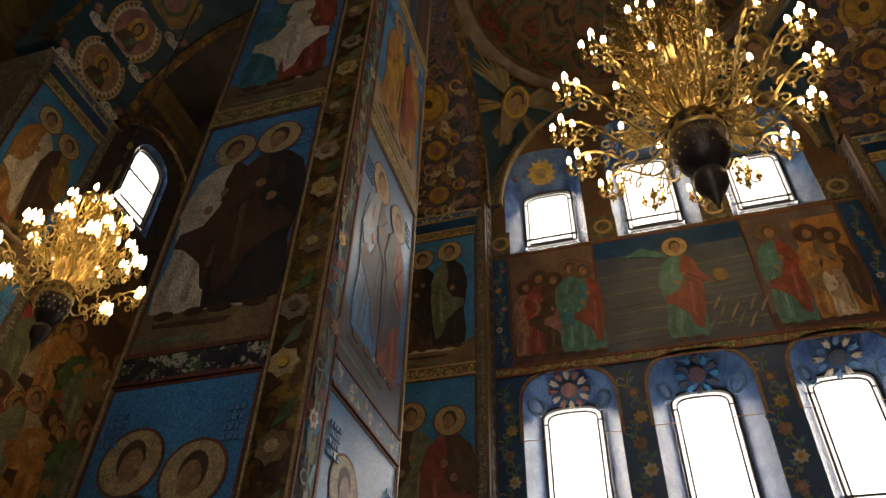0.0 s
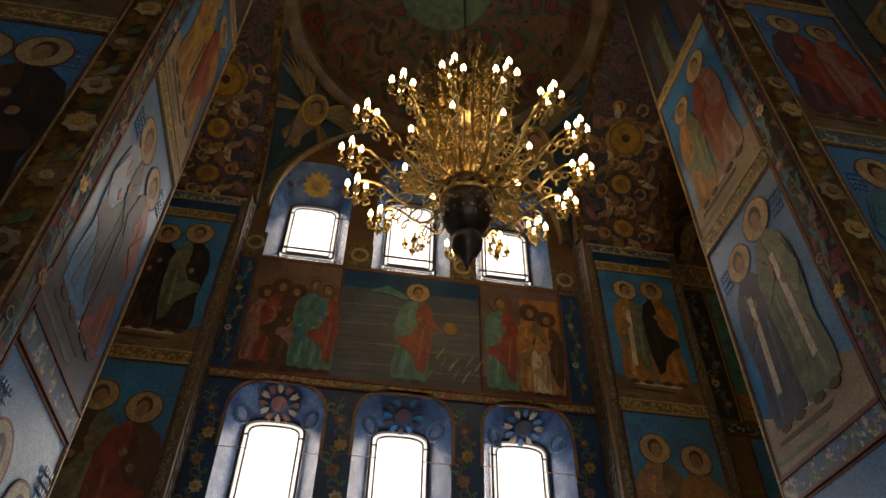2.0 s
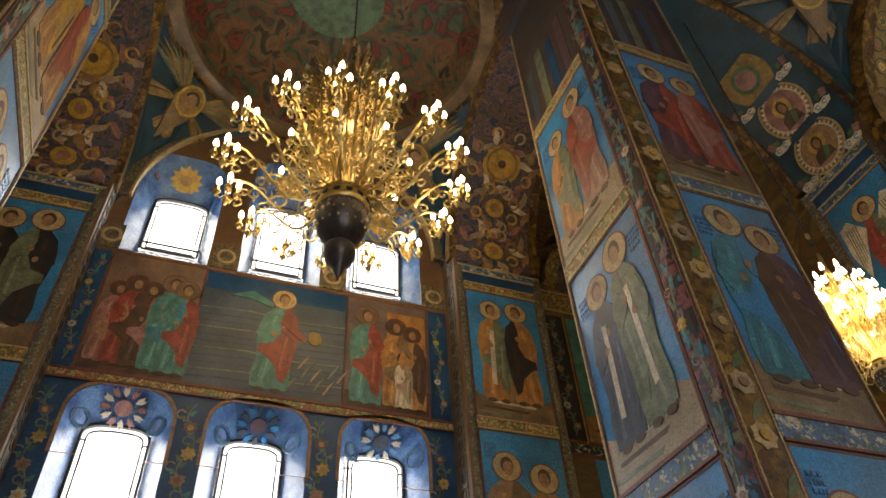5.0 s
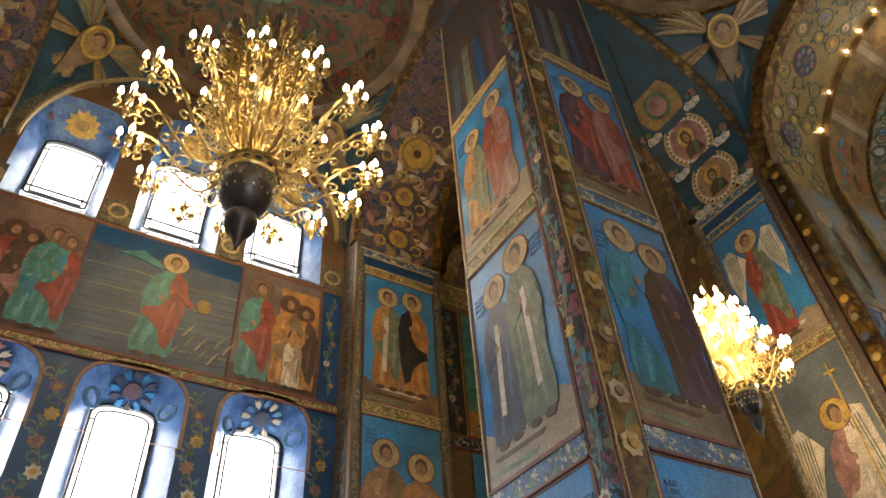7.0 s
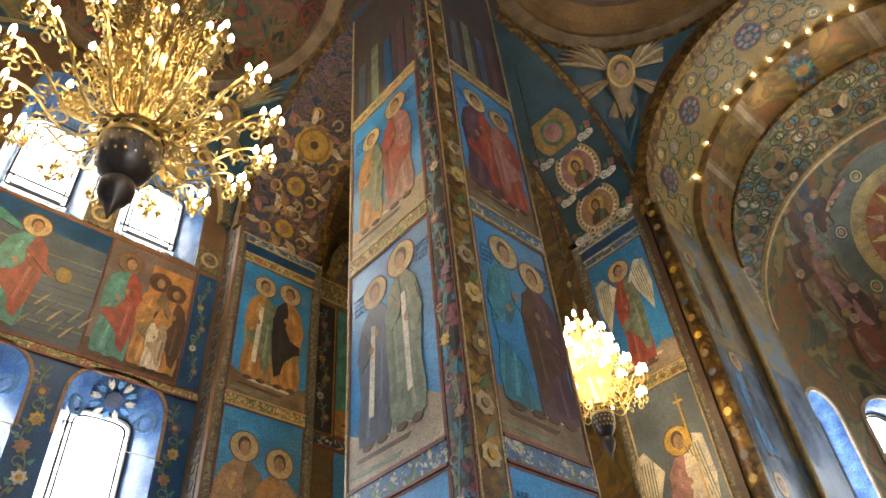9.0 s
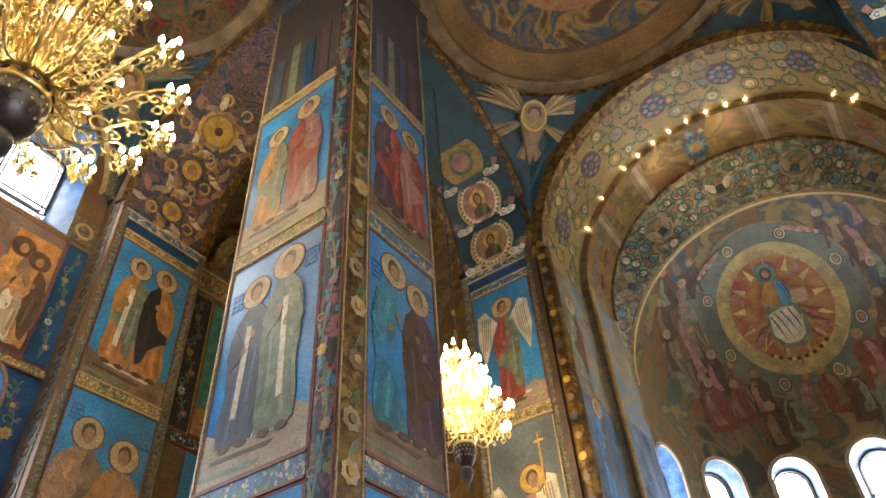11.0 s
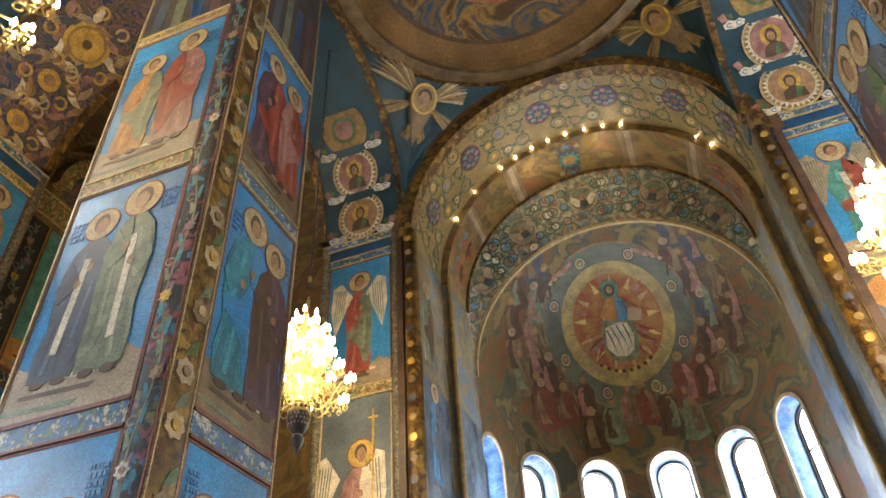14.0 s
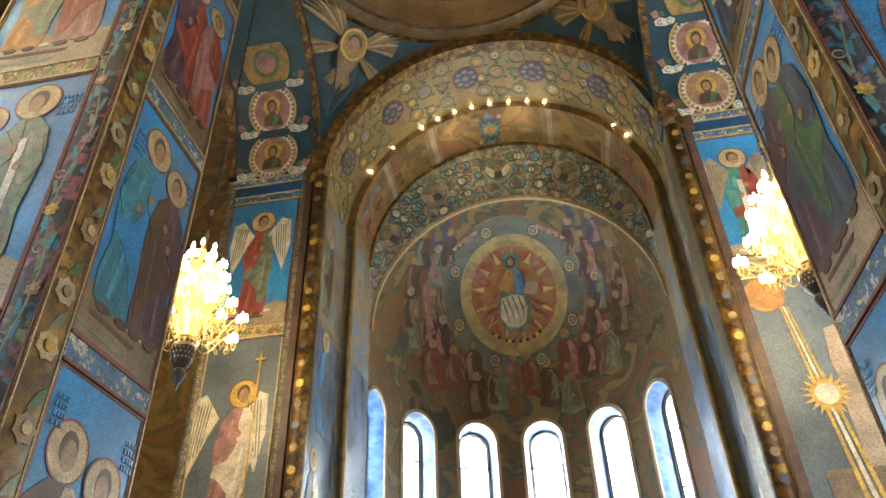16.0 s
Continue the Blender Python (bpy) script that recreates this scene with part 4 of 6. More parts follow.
angel_pier(-5.8, "wall pier with winged armoured shape above bowed winged shape", "angel")
angel_pier(2 * X0 + 5.8, "wall pier with winged robed shape above star and rays", "star")
pier((-5.8, YW, 0), (0, 1, 0), 1.95, 1.2, "western wall pier with red and green mosaics", ((RED, GREEN), (GREEN, SAND)), (BLUE, OCHRE, ((0.3, ORANGE, CREAM, 0.9), (0.7, GOLD_D, BROWN, 0.85))), None)
pier((2 * X0 + 5.8, YW, 0), (0, 1, 0), 1.95, 1.2, "western wall pier with red and green mosaics", ((RED, GREEN), (GREEN, SAND)), (BLUE, OCHRE, ((0.3, ORANGE, CREAM, 0.9), (0.7, GOLD_D, BROWN, 0.85))), None)


# ---- walls with openings ----
def wall_row(bm, m, u0, u1, v0, v1, openings, w0, w1):
    """A row of wall between v0 and v1 with round-headed openings (u0, v0, u1, springing, rise)."""
    x = u0
    for a, b0, b, vs, rise in openings:
        prism(bm, m, rect(x, v0, a, v1), w0, w1)
        if b0 > v0:
            prism(bm, m, rect(a, v0, b, b0), w0, w1)
        top = archshape(a, b0, b, vs, rise)[2:]
        for p, q in zip(top, top[1:]):
            prism(bm, m, [q, p, (p[0], v1), (q[0], v1)], w0, w1)
        x = b
    prism(bm, m, rect(x, v0, u1, v1), w0, w1)
    return bm


def loft(bm, m, a, wa, b, wb):
    A = [bm.verts.new(m @ Vector((p[0], p[1], wa))) for p in a]
    B = [bm.verts.new(m @ Vector((p[0], p[1], wb))) for p in b]
    n = len(a)
    for i in range(n):
        bm.faces.new((A[i], A[(i + 1) % n], B[(i + 1) % n], B[i]))
    return bm


PANE = bpy.data.materials.new("window_pane")
PANE.use_nodes = True
PB = PANE.node_tree.nodes["Principled BSDF"]
PB.inputs["Base Color"].default_value = (0.9, 0.95, 1, 1)
PB.inputs["Alpha"].default_value = 0.1
PB.inputs["Roughness"].default_value = 0.08
FROST = bpy.data.materials.new("frosted_margin_pane")
FROST.use_nodes = True
FB = FROST.node_tree.nodes["Principled BSDF"]
FB.inputs["Base Color"].default_value = (0.62, 0.66, 0.66, 1)
FB.inputs["Alpha"].default_value = 0.5
FB.inputs["Roughness"].default_value = 0.3


def window(name, m, outer, inner, depth, label, power, reveal=REVEAL, margin=0.12, bars=(0.35,), lamp=True, col=(0.80, 0.90, 1.0)):
    """Splayed reveal, dark frame, frosted margin, clear panes and the daylight behind them."""
    w = empty(name, label, "window", "church windows", "structure")
    part("reveal", loft(bmesh.new(), m, archshape(*outer), 0.0, archshape(*inner), -depth), reveal, w)
    a, v0, b, vs, rise = inner
    mg = (a + margin, v0 + margin, b - margin, vs - 0.02, rise - margin * 0.9)
    t = 0.045
    part("window_frame", loft(loft(bmesh.new(), m, archshape(*inner), -depth + 0.05, archshape(a + t, v0 + t, b - t, vs, rise - t), -depth + 0.05), m,
                              archshape(a + t, v0 + t, b - t, vs, rise - t), -depth + 0.05, archshape(a + t, v0 + t, b - t, vs, rise - t), -depth - 0.04), IRON, w)
    ft = part("frosted_margin", loft(bmesh.new(), m, archshape(*inner), -depth - 0.02, archshape(*mg), -depth - 0.02), FROST, w)
    ft.visible_shadow = False
    gl = plate("pane", m, archshape(*mg), PANE, w, -depth - 0.03, -depth - 0.02)
    gl.visible_shadow = False
    bm = bmesh.new()
    top = archshape(*mg)
    for p, q in zip(top, top[1:] + top[:1]):
        d = Vector((q[0] - p[0], q[1] - p[1]))
        if d.length > 1e-4:
            nrm = Vector((-d.y, d.x)).normalized() * 0.016
            prism(bm, m, [(p[0] - nrm.x, p[1] - nrm.y), (q[0] - nrm.x, q[1] - nrm.y), (q[0] + nrm.x, q[1] + nrm.y), (p[0] + nrm.x, p[1] + nrm.y)], -depth - 0.02, -depth + 0.01)
    for f in bars:
        z = v0 + (vs - v0) * f
        prism(bm, m, rect(a, z - 0.02, b, z + 0.02), -depth - 0.02, -depth + 0.012)
    for f in (0.0, 1.0):
        for z in (vs - 0.05,):
            x = a if f == 0 else b - margin
            prism(bm, m, rect(x, z - 0.01, x + margin, z + 0.01), -depth - 0.02, -depth + 0.012)
    part("glazing_bars", bm, IRON, w)
    if lamp:
        c = m @ Vector(((a + b) / 2, (v0 + vs + rise) / 2, -depth - 0.12))
        nn = m.to_3x3().col[2]
        area("daylight", look(c, c + nn), b - a + 0.25, vs + rise - v0 + 0.25, power, col)
    return w


def arm_wall(name, x, n, label, lit):
    """The end wall of an arm: two rows of three windows, scenes between them."""
    root = empty(name, label, "wall", kind="structure")
    m = facing((x, CY, 0), n)
    s = 1 if n[0] > 0 else -1
    lower = [(-3.20, 2.6, -1.5, 7.86, 0.74), (-0.93, 2.6, 0.84, 7.90, 0.74), (1.43, 2.6, 3.13, 7.92, 0.74)]
    lglass = [(-2.95, 3.0, -1.80, 7.9, 0.28), (-0.60, 3.0, 0.52, 7.92, 0.28), (1.70, 3.0, 2.84, 7.95, 0.28)]
    upper = [(-3.36, 11.66, -1.58, 14.05, 0.80), (-0.98, 11.66, 0.76, 14.6, 0.82), (1.36, 11.7, 3.10, 14.05, 0.80)]
    uglass = [(-3.02, 12.22, -1.82, 13.64, 0.26), (-0.71, 12.22, 0.49, 14.15, 0.26), (1.60, 12.25, 2.78, 13.64, 0.26)]
    body = wall_row(bmesh.new(), m, -3.75, 3.75, 0, 9.4, lower, -0.14, 0)
    part("wall_body", body, NIGHT, root)
    part("wall_body", wall_row(bmesh.new(), m, -3.75, 3.75, 9.4, 17.6, upper, -0.14, 0), STEP, root)
    for i in range(3):
        window("window_" + str(i + 1), m, lower[i], lglass[i], 0.62, "tall round-headed daylit window in a blue splayed reveal", 150 if lit else 120, bars=(0.30, 0.62))
        window("window_" + str(i + 4), m, upper[i], uglass[i], 0.55, "small upper daylit window in a blue splayed niche", 60 if lit else 60, bars=(0.18,))
    if not lit:
        return
    # blue head of each lower niche, with its roundel, and the ornament between
    for i, o in enumerate(lower):
        c, r = (o[0] + o[2]) / 2, (o[2] - o[0]) / 2
        ins = archshape(o[0], o[3] - 0.6, o[2], o[3], o[4])
        out = archshape(o[0] - 0.06, o[3] - 0.6, o[2] + 0.06, o[3], o[4] + 0.06)
        bm = loft(loft(bmesh.new(), m, ins, 0.03, out, 0.03), m, out, 0.03, out, 0.0)
        part("arch_line", bm, SKIN, root)
        hm = m @ Matrix.Translation((c, 8.33, -0.27)) @ Matrix.Rotation(radians(51), 4, "X")
        fl = plate("flower_roundel", hm, disc(0, 0, 0.15, 18), (ROSE, PLUM, SLATE)[i], root, -0.03, 0.02)
        for q in range(12):
            a = q * math.pi / 6
            c2 = (0.30 * math.cos(a), 0.30 * math.sin(a))
            plate("roundel_petal", hm @ Matrix.Translation((*c2, 0)) @ Matrix.Rotation(a, 4, "Z"), [(-0.10, 0), (-0.02, -0.05), (0.09, -0.04), (0.05, 0), (0.09, 0.04), (-0.02, 0.05)], (CREAM, SLATE, BLUE_P)[i] if q % 2 else (ROSE, BLUE, CREAM)[i], fl, -0.03, 0.018)
        for sg in (-1, 1):
            part("scroll_ring", ringplate(bmesh.new(), m @ Matrix.Translation((c + sg * 0.6, 7.98, -0.12)) @ Matrix.Rotation(radians(-sg * 40), 4, "Y"), 0, 0, 0.13, 0.19, -0.03, 0.02, 18), BLUE_P, root)
    for u, wd in ((-3.45, 0.2), (-1.18, 0.22), (1.1, 0.22), (3.38, 0.2)):
        climber(root, m, u, 3.4, 8.45, wd)
    # frieze and the three scenes
    frieze(root, m, -3.72, 3.72, 8.76, 0.14, FRIEZE_G)
    fields = ((-3.30, -1.56, mat("scene_warm", (0.20, 0.13, 0.09), 0.42, vary=0.5, scale=1.5)), (-1.52, 1.40, STORM), (1.44, 3.18, mat("scene_dusk", (0.15, 0.11, 0.10), 0.42, vary=0.5, scale=1.5)))
    scenes = []
    for a, b, mt in fields:
        p = plate("scene_panel", m, rect(a, 8.84, b, 11.55), mt, root, 0, 0.014)
        bm = bmesh.new()
        for r in (rect(a - 0.03, 8.81, a, 11.58), rect(b, 8.81, b + 0.03, 11.58), rect(a, 8.81, b, 8.84), rect(a, 11.55, b, 11.58)):
            prism(bm, m, r, 0, 0.022)
        part("panel_border", bm, BORDER, root)
        scenes.append(p)
    mi = m @ Matrix.Translation((0, 0, 0.014))
    w, st, e = scenes
    plate("painted_ground", mi, [(-3.30, 8.84), (-1.56, 8.84), (-1.56, 9.3), (-2.4, 9.42), (-3.30, 9.3)], BROWN, w, 0, 0.004)
    for u, h, a, b in ((-3.0, 1.75, ROSE, SKIN), (-2.72, 1.95, RED, BROWN), (-2.42, 1.85, BROWN, ROSE), (-2.05, 2.15, SEA, TEAL), (-1.8, 2.05, SEA, RED)):
        mi = mi @ Matrix.Translation((0, 0, 0.005))
        robed(w, mi, u, 8.95 + 0.06 * (u < -2.3), h * 1.07, a, b, halo=BROWN if u < -2.3 else OCHRE, wide=1.05, w=0.02)
    mi = m @ Matrix.Translation((0, 0, 0.014))
    for k in range(11):
        z = 9.0 + 0.16 * k
        plate("painted_wave", mi, [(-1.5, z), (-0.5, z + 0.05), (0.3, z - 0.03), (1.38, z + 0.03), (1.38, z + 0.06), (0.3, z + 0.01), (-0.5, z + 0.085), (-1.5, z + 0.02)], (SLATE, GREYG, STORM)[k % 3], st, 0, 0.004)
    for k in range(16):
        fx, fz = 0.30 + 0.065 * k, 9.0 + 0.05 * (k * 7 % 11)
        plate("painted_foam", mi, [(fx, fz), (fx + 0.03, fz - 0.02), (fx + 0.16, fz + 0.20), (fx + 0.22, fz + 0.33), (fx + 0.11, fz + 0.2)], (GREYG, STORM, SLATE, SAND)[k % 4], st, 0.004, 0.006 + 0.001 * k)
    plate("painted_sky", mi, rect(-1.5, 11.1, 1.38, 11.53), NIGHT, st, 0, 0.003)
    robed(st, mi, -0.02, 8.95, 2.45, SEA, RED, lean=0.12, wide=1.15, w=0.024)
    plate("scarf_shape", mi, [(-1.0, 11.0), (-0.55, 11.2), (-0.1, 10.95), (-0.15, 10.85), (-0.6, 11.0)], SEA, st, 0.004, 0.02)
    plate("arm_shape", mi, [(0.05, 10.5), (0.55, 10.1), (0.62, 10.18), (0.15, 10.68)], RED, st, 0.03, 0.036)
    plate("oval_shape", mi, disc(0.78, 10.25, 0.14, 16, 0.17), GOLD_D, st, 0.004, 0.022)
    plate("painted_ground", mi, [(1.44, 8.84), (3.18, 8.84), (3.18, 9.4), (1.44, 9.2)], BROWN, e, 0, 0.004)
    plate("painted_block", mi, rect(2.3, 9.9, 3.15, 11.3), ORANGE, e, 0.0, 0.006)
    for u, h, a, b in ((1.86, 2.3, SEA, RED), (2.5, 2.1, ORANGE, OCHRE), (2.85, 1.95, ORANGE, BROWN), (2.65, 1.25, CREAM, SAND)):
        mi = mi @ Matrix.Translation((0, 0, 0.005))
        robed(e, mi, u, 8.95, h * 1.06, a, b, halo=BROWN if u > 2 else OCHRE, wide=1.05, w=0.02)
    for a, b in ((-3.68, -3.36), (3.24, 3.66)):
        p = plate("flower_strip", m, rect(a, 8.84, b, 11.55), NIGHT, root, 0, 0.014)
        climber(root, m @ Matrix.Translation((0, 0, 0.014)), (a + b) / 2, 8.95, 11.45, 0.13)
    # band of carved-looking squares between the upper windows
    for a, b in ((-3.7, -3.28), (-1.52, -0.96), (0.76, 1.32), (3.1, 3.7)):
        q = plate("square_panel", m, rect(a, 11.66, b, 12.3), STRIP_S, root, 0, 0.03)
        part("square_panel_ring", ringplate(bmesh.new(), m, (a + b) / 2, 11.98, 0.14, 0.2, 0.03, 0.045, 18), LINE, q)
    # heads of the upper niches and the great arch over them
    for i, o in enumerate(upper):
        c, g = (o[0] + o[2]) / 2, uglass[i]
        zt = (o[3] + o[4] + g[3] + g[4]) / 2
        hm = m @ Matrix.Translation((c, zt - 0.04, -0.30)) @ Matrix.Rotation(radians(38), 4, "X")
        gs = plate("gold_star", hm, starshape(0, 0, 0.27, 0.37, 12), GOLD, root, -0.04, 0.04)
        plate("gold_star_heart", hm, disc(0, 0, 0.13, 16), GOLD_D, gs, 0.04, 0.05)
        for sg in (-1, 1):
            flower(root, m @ Matrix.Translation((c + sg * 0.62, o[3] + 0.1, -0.16)) @ Matrix.Rotation(radians(-sg * 50), 4, "Y"), 0, 0, 0.09, 0.03, ROSE, MAUVE)
    archring("arch_band", root, m, 0.0, 13.15, 3.45, 3.75, 0, 0.12, STRIP_S)
    archring("arch_band_edge", root, m, 0.0, 13.15, 3.40, 3.45, 0, 0.15, LINE)
    # side strips of the recess
    for u in (-3.72, 3.72):
        mm = facing((x + s * 0.02, CY + u, 0), (0, -1 if u > 0 else 1, 0))
        bm = boxes(((x, CY + u - 0.04, 0), (x + s * 0.7, CY + u + 0.04, 13.0)))
        sd = part("recess_side", bm, STEP, root)
        sm = facing((x + s * 0.38, CY + u + (-0.04 if u > 0 else 0.04), 0), (0, -1 if u > 0 else 1, 0))
        plate("ring_strip", sm, rect(-0.17, 3.0, 0.17, 13.0), STRIP_S, sd, 0, 0.02)
        for k in range(30):
            part("chain_ring", ringplate(bmesh.new(), sm, 0, 3.3 + 0.32 * k, 0.07, 0.115, 0.02, 0.035, 14), SLATE if k % 2 else BROWN, sd)


arm_wall("wall_north", XN, (1, 0, 0), "mosaic wall with three sea scenes between two rows of windows", True)
arm_wall("wall_south", XS - 0.3, (-1, 0, 0), "mosaic wall with two rows of windows", False)

for nm, lo, hi in (("backdrop_north", (-13.2, -3.4, 1.5), (-13.1, 5.7, 17.5)), ("backdrop_south", (11.0, -3.4, 1.5), (11.1, 5.7, 17.5))):
    tagged(part(nm, boxes((lo, hi)), SKYLIGHT), "bright overcast sky outside the windows", "sky", kind="structure")
bm = bmesh.new()
for i in range(24):
    a, b = [radians(-96 + 186 * k / 24) for k in (i, i + 1)]
    bm.faces.new([bm.verts.new((-0.65 + 4.85 * math.sin(t), 15.2 + 4.85 * math.cos(t), z)) for t, z in ((a, 2.5), (b, 2.5), (b, 10.3), (a, 10.3))])
bmesh.ops.remove_doubles(bm, verts=bm.verts[:], dist=1e-4)
tagged(part("backdrop_east", bm, SKYLIGHT), "bright overcast sky outside the apse windows", "sky", kind="structure")

# corner rooms beside the piers
for nm, lo, hi in (("wall_corner_northeast", (-11.9, 7.0, 0), (-11.6, 13.0, 17)), ("wall_corner_northwest", (-11.9, -12.5, 0), (-11.6, -4.7, 17)),
                   ("wall_corner_east", (-12.3, 12.6, 0), (-5.0, 12.9, 17)), ("wall_corner_east_south", (3.4, 12.6, 0), (11, 12.9, 17)), ("wall_west", (-12.6, -10.9, 0), (11, -10.6, 17))):
    tagged(part(nm, boxes((lo, hi)), PAINT_G), "ochre and green mosaic wall of an aisle", "wall", kind="structure")


for sy in (1, -1):
    cr = empty("aisle_wall_mosaic", "green and gold mosaics on an aisle wall under an arch", "mosaic", "aisle wall mosaics", "structure")
    m = facing((-11.6, CY + sy * 7.9, 0), (1, 0, 0))
    sg = sy
    span = lambda a, b: (min(sg * a, sg * b), max(sg * a, sg * b))
    a, b = span(-1.65, -1.12)
    plate("flower_strip", m, rect(a, 8.85, b, 12.2), DARK, cr, 0, 0.014)
    climber(cr, m @ Matrix.Translation((0, 0, 0.014)), (a + b) / 2, 8.95, 12.1, 0.17)
    edges(cr, m, (a, b), 8.8, 12.2, GOLD)
    a, b = span(-1.05, 0.9)
    panel(cr, m, a, 8.85, b, 12.2, SEA, ORANGE, ((0.3, ORANGE, RED, 0.7), (0.75, BROWN, RED, 0.85)), False)
    bust_panel(cr, m, *(a, 4.0, b, 8.45), BLUE, ((SKIN, SAND), (BROWN, RED)))
    a, b = span(-1.68, 1.0)
    frieze(cr, m, a, b, 8.75, 0.22, FRIEZE_D)
    frieze(cr, m, a, b, 12.95, 0.55, FRIEZE_G, LINE)
    archring("arch_band", cr, m, sg * 0.1, 13.2, 1.25, 1.6, 0, 0.25, FRIEZE_G, n=20)
    archring("arch_band", cr, m, sg * 0.1, 13.2, 1.9, 2.2, 0, 0.5, STRIP_G, n=20)
    plate("arch_field", m, archshape(sg * 0.1 - 1.25, 13.1, sg * 0.1 + 1.25, 13.2, 1.25), SCROLL, cr, 0, 0.02)
ww = empty("crowd_mosaic_wall", "aisle wall with a red and green crowd mosaic", "mosaic wall", kind="structure")
part("wall_body", boxes(((-9.8, -9.7, 0), (-6.75, -9.35, 9.6))), PAINT_G, ww)
mC = facing((-8.2, -9.35, 0), (0, 1, 0))
pc = panel(ww, mC, -1.35, 4.9, 1.35, 9.3, BROWN, OCHRE, (), False)
for k in range(14):
    u = -1.15 + 0.36 * (k % 7) + 0.1 * (k // 7)
    robed(pc, mC @ Matrix.Translation((0, 0, 0.014 + 0.004 * k)), u, 5.2 + 1.5 * (1 - k // 7) - 0.12 * (k % 3), 2.1, (RED, GREEN, ORANGE, SUNRED, OCHRE, GREEN, SAND)[(k * 3) % 7], (SUNRED, GREYG, BROWN, ORANGE)[k % 4], halo=(SKIN, BROWN, GOLD_D)[k % 3], wide=1.7, lean=0.06 * (-1) ** k)
archring("white_arch", ww, mC, 0.2, 4.0, 0.75, 1.0, 0, 0.1, CREAM, n=20)
mW = facing((-8.95, -10.3, 0), (0, 1, 0))
window("west_window", mW, (-0.62, 12.3, 0.62, 14.0, 0.62), (-0.55, 12.5, 0.55, 13.95, 0.5), 0.12, "round-headed aisle window with dark leading", 25, margin=0.08, bars=(0.2, 0.75))
tagged(part("backdrop_west", boxes(((-9.7, -10.58, 12.2), (-8.2, -10.56, 14.8))), SKYLIGHT), "bright overcast sky outside the aisle window", "sky", kind="structure")
wr = empty("window_surround", "dark arched mosaic surround of the aisle window", "surround", kind="structure")
part("surround_body", wall_row(bmesh.new(), mW, -2.2, 1.6, 11.6, 15.6, [(-0.62, 12.3, 0.62, 14.0, 0.62)], -0.25, 0), PAINT_D, wr)
archring("surround_arch", wr, mW, 0, 13.6, 1.35, 1.6, 0, 0.2, STRIP_G, n=24)

# ---- apse ----
JAMB = ornament("jamb_painting", [(0.24, 0.18, 0.10), (0.17, 0.165, 0.15), (0.28, 0.21, 0.11), (0.16, 0.20, 0.24)], 1.3, rough=0.22, soft=True)
apse = empty("apse", "deep apse with painted half dome behind stepped arches", "apse", kind="structure")
XA = -0.65                      # middle axis of the apse
mA = facing((XA, YE, 0), (0, -1, 0))
AR, AZC, AYC = 3.8, 10.4, 15.2
RO, ZO = 3.90, 12.2             # radius and centre height of the outer arch
RI = 3.70                       # radius of the inner arch
archring("arch_border", apse, mA, 0, ZO, RO - 0.07, RO + 0.24, -0.22, 0.10, STRIP_G)
archring("arch_border", apse, mA, 0, ZO, RO - 0.03, RO + 0.45, -0.1, 0.06, STEP)
archring("arch_soffit", apse, mA, 0, ZO, RO, 4.7, -2.0, 0.0, BEIGE, n=48)
archring("arch_step", apse, mA, 0, ZO, RI, 4.7, -3.5, -2.0, PAINT_G, n=48)
archring("arch_face_line", apse, mA, 0, ZO, RI - 0.06, RI + 0.05, -3.52, -3.40, STRIP_G, n=48)


def band_at(deg, f):
    """Local axes on the sloping band between the inner arch and the half dome, a share f of the way in."""
    a = math.radians(deg)
    p = lambda t, g: mA @ Vector(((RI + (3.72 - RI) * g) * math.cos(t), (ZO + (10.45 - ZO) * g) + (RI + (3.72 - RI) * g) * math.sin(t), -3.45 - 0.35 * g))
    o = p(a, f)
    uu = (p(a - 0.01, f) - p(a + 0.01, f)).normalized()
    vv = (p(a, f - 0.01) - p(a, f + 0.01)).normalized()
    nn = uu.cross(vv).normalized()
    vv = nn.cross(uu)
    return Matrix(((uu.x, vv.x, nn.x, o.x), (uu.y, vv.y, nn.y, o.y), (uu.z, vv.z, nn.z, o.z), (0, 0, 0, 1)))


bm = bmesh.new()
rows = [[bm.verts.new(band_at(180 * i / 48, g / 4).translation) for g in range(5)] for i in range(49)]
for p, q in zip(rows, rows[1:]):
    for g in range(4):
        bm.faces.new((p[g], p[g + 1], q[g + 1], q[g]))
part("arch_face", bm, VINE_P, apse)
archring("arch_face_line", apse, mA, 0, 10.45, 3.66, 3.76, -3.86, -3.76, LINE, n=48)
for deg in (22, 45, 72, 98, 130, 158):
    s = soffit_at(mA, 0, ZO, RO, math.radians(deg), -0.95)
    d = plate("roundel", s, disc(0, 0, 0.36, 30), BORDER, apse, 0, 0.02)
    plate("roundel_field", s, disc(0, 0, 0.315, 30), BLUE_D, d, 0.02, 0.026)
    for q in range(8):
        a = q * math.pi / 4
        plate("roundel_petal", s, disc(0.22 * math.cos(a), 0.22 * math.sin(a), 0.06, 10, 0.075), (ROSE, GREYG)[q % 2], d, 0.026, 0.032)
    plate("roundel_heart", s, starshape(0, 0, 0.07, 0.13, 6), OCHRE, d, 0.026, 0.034)
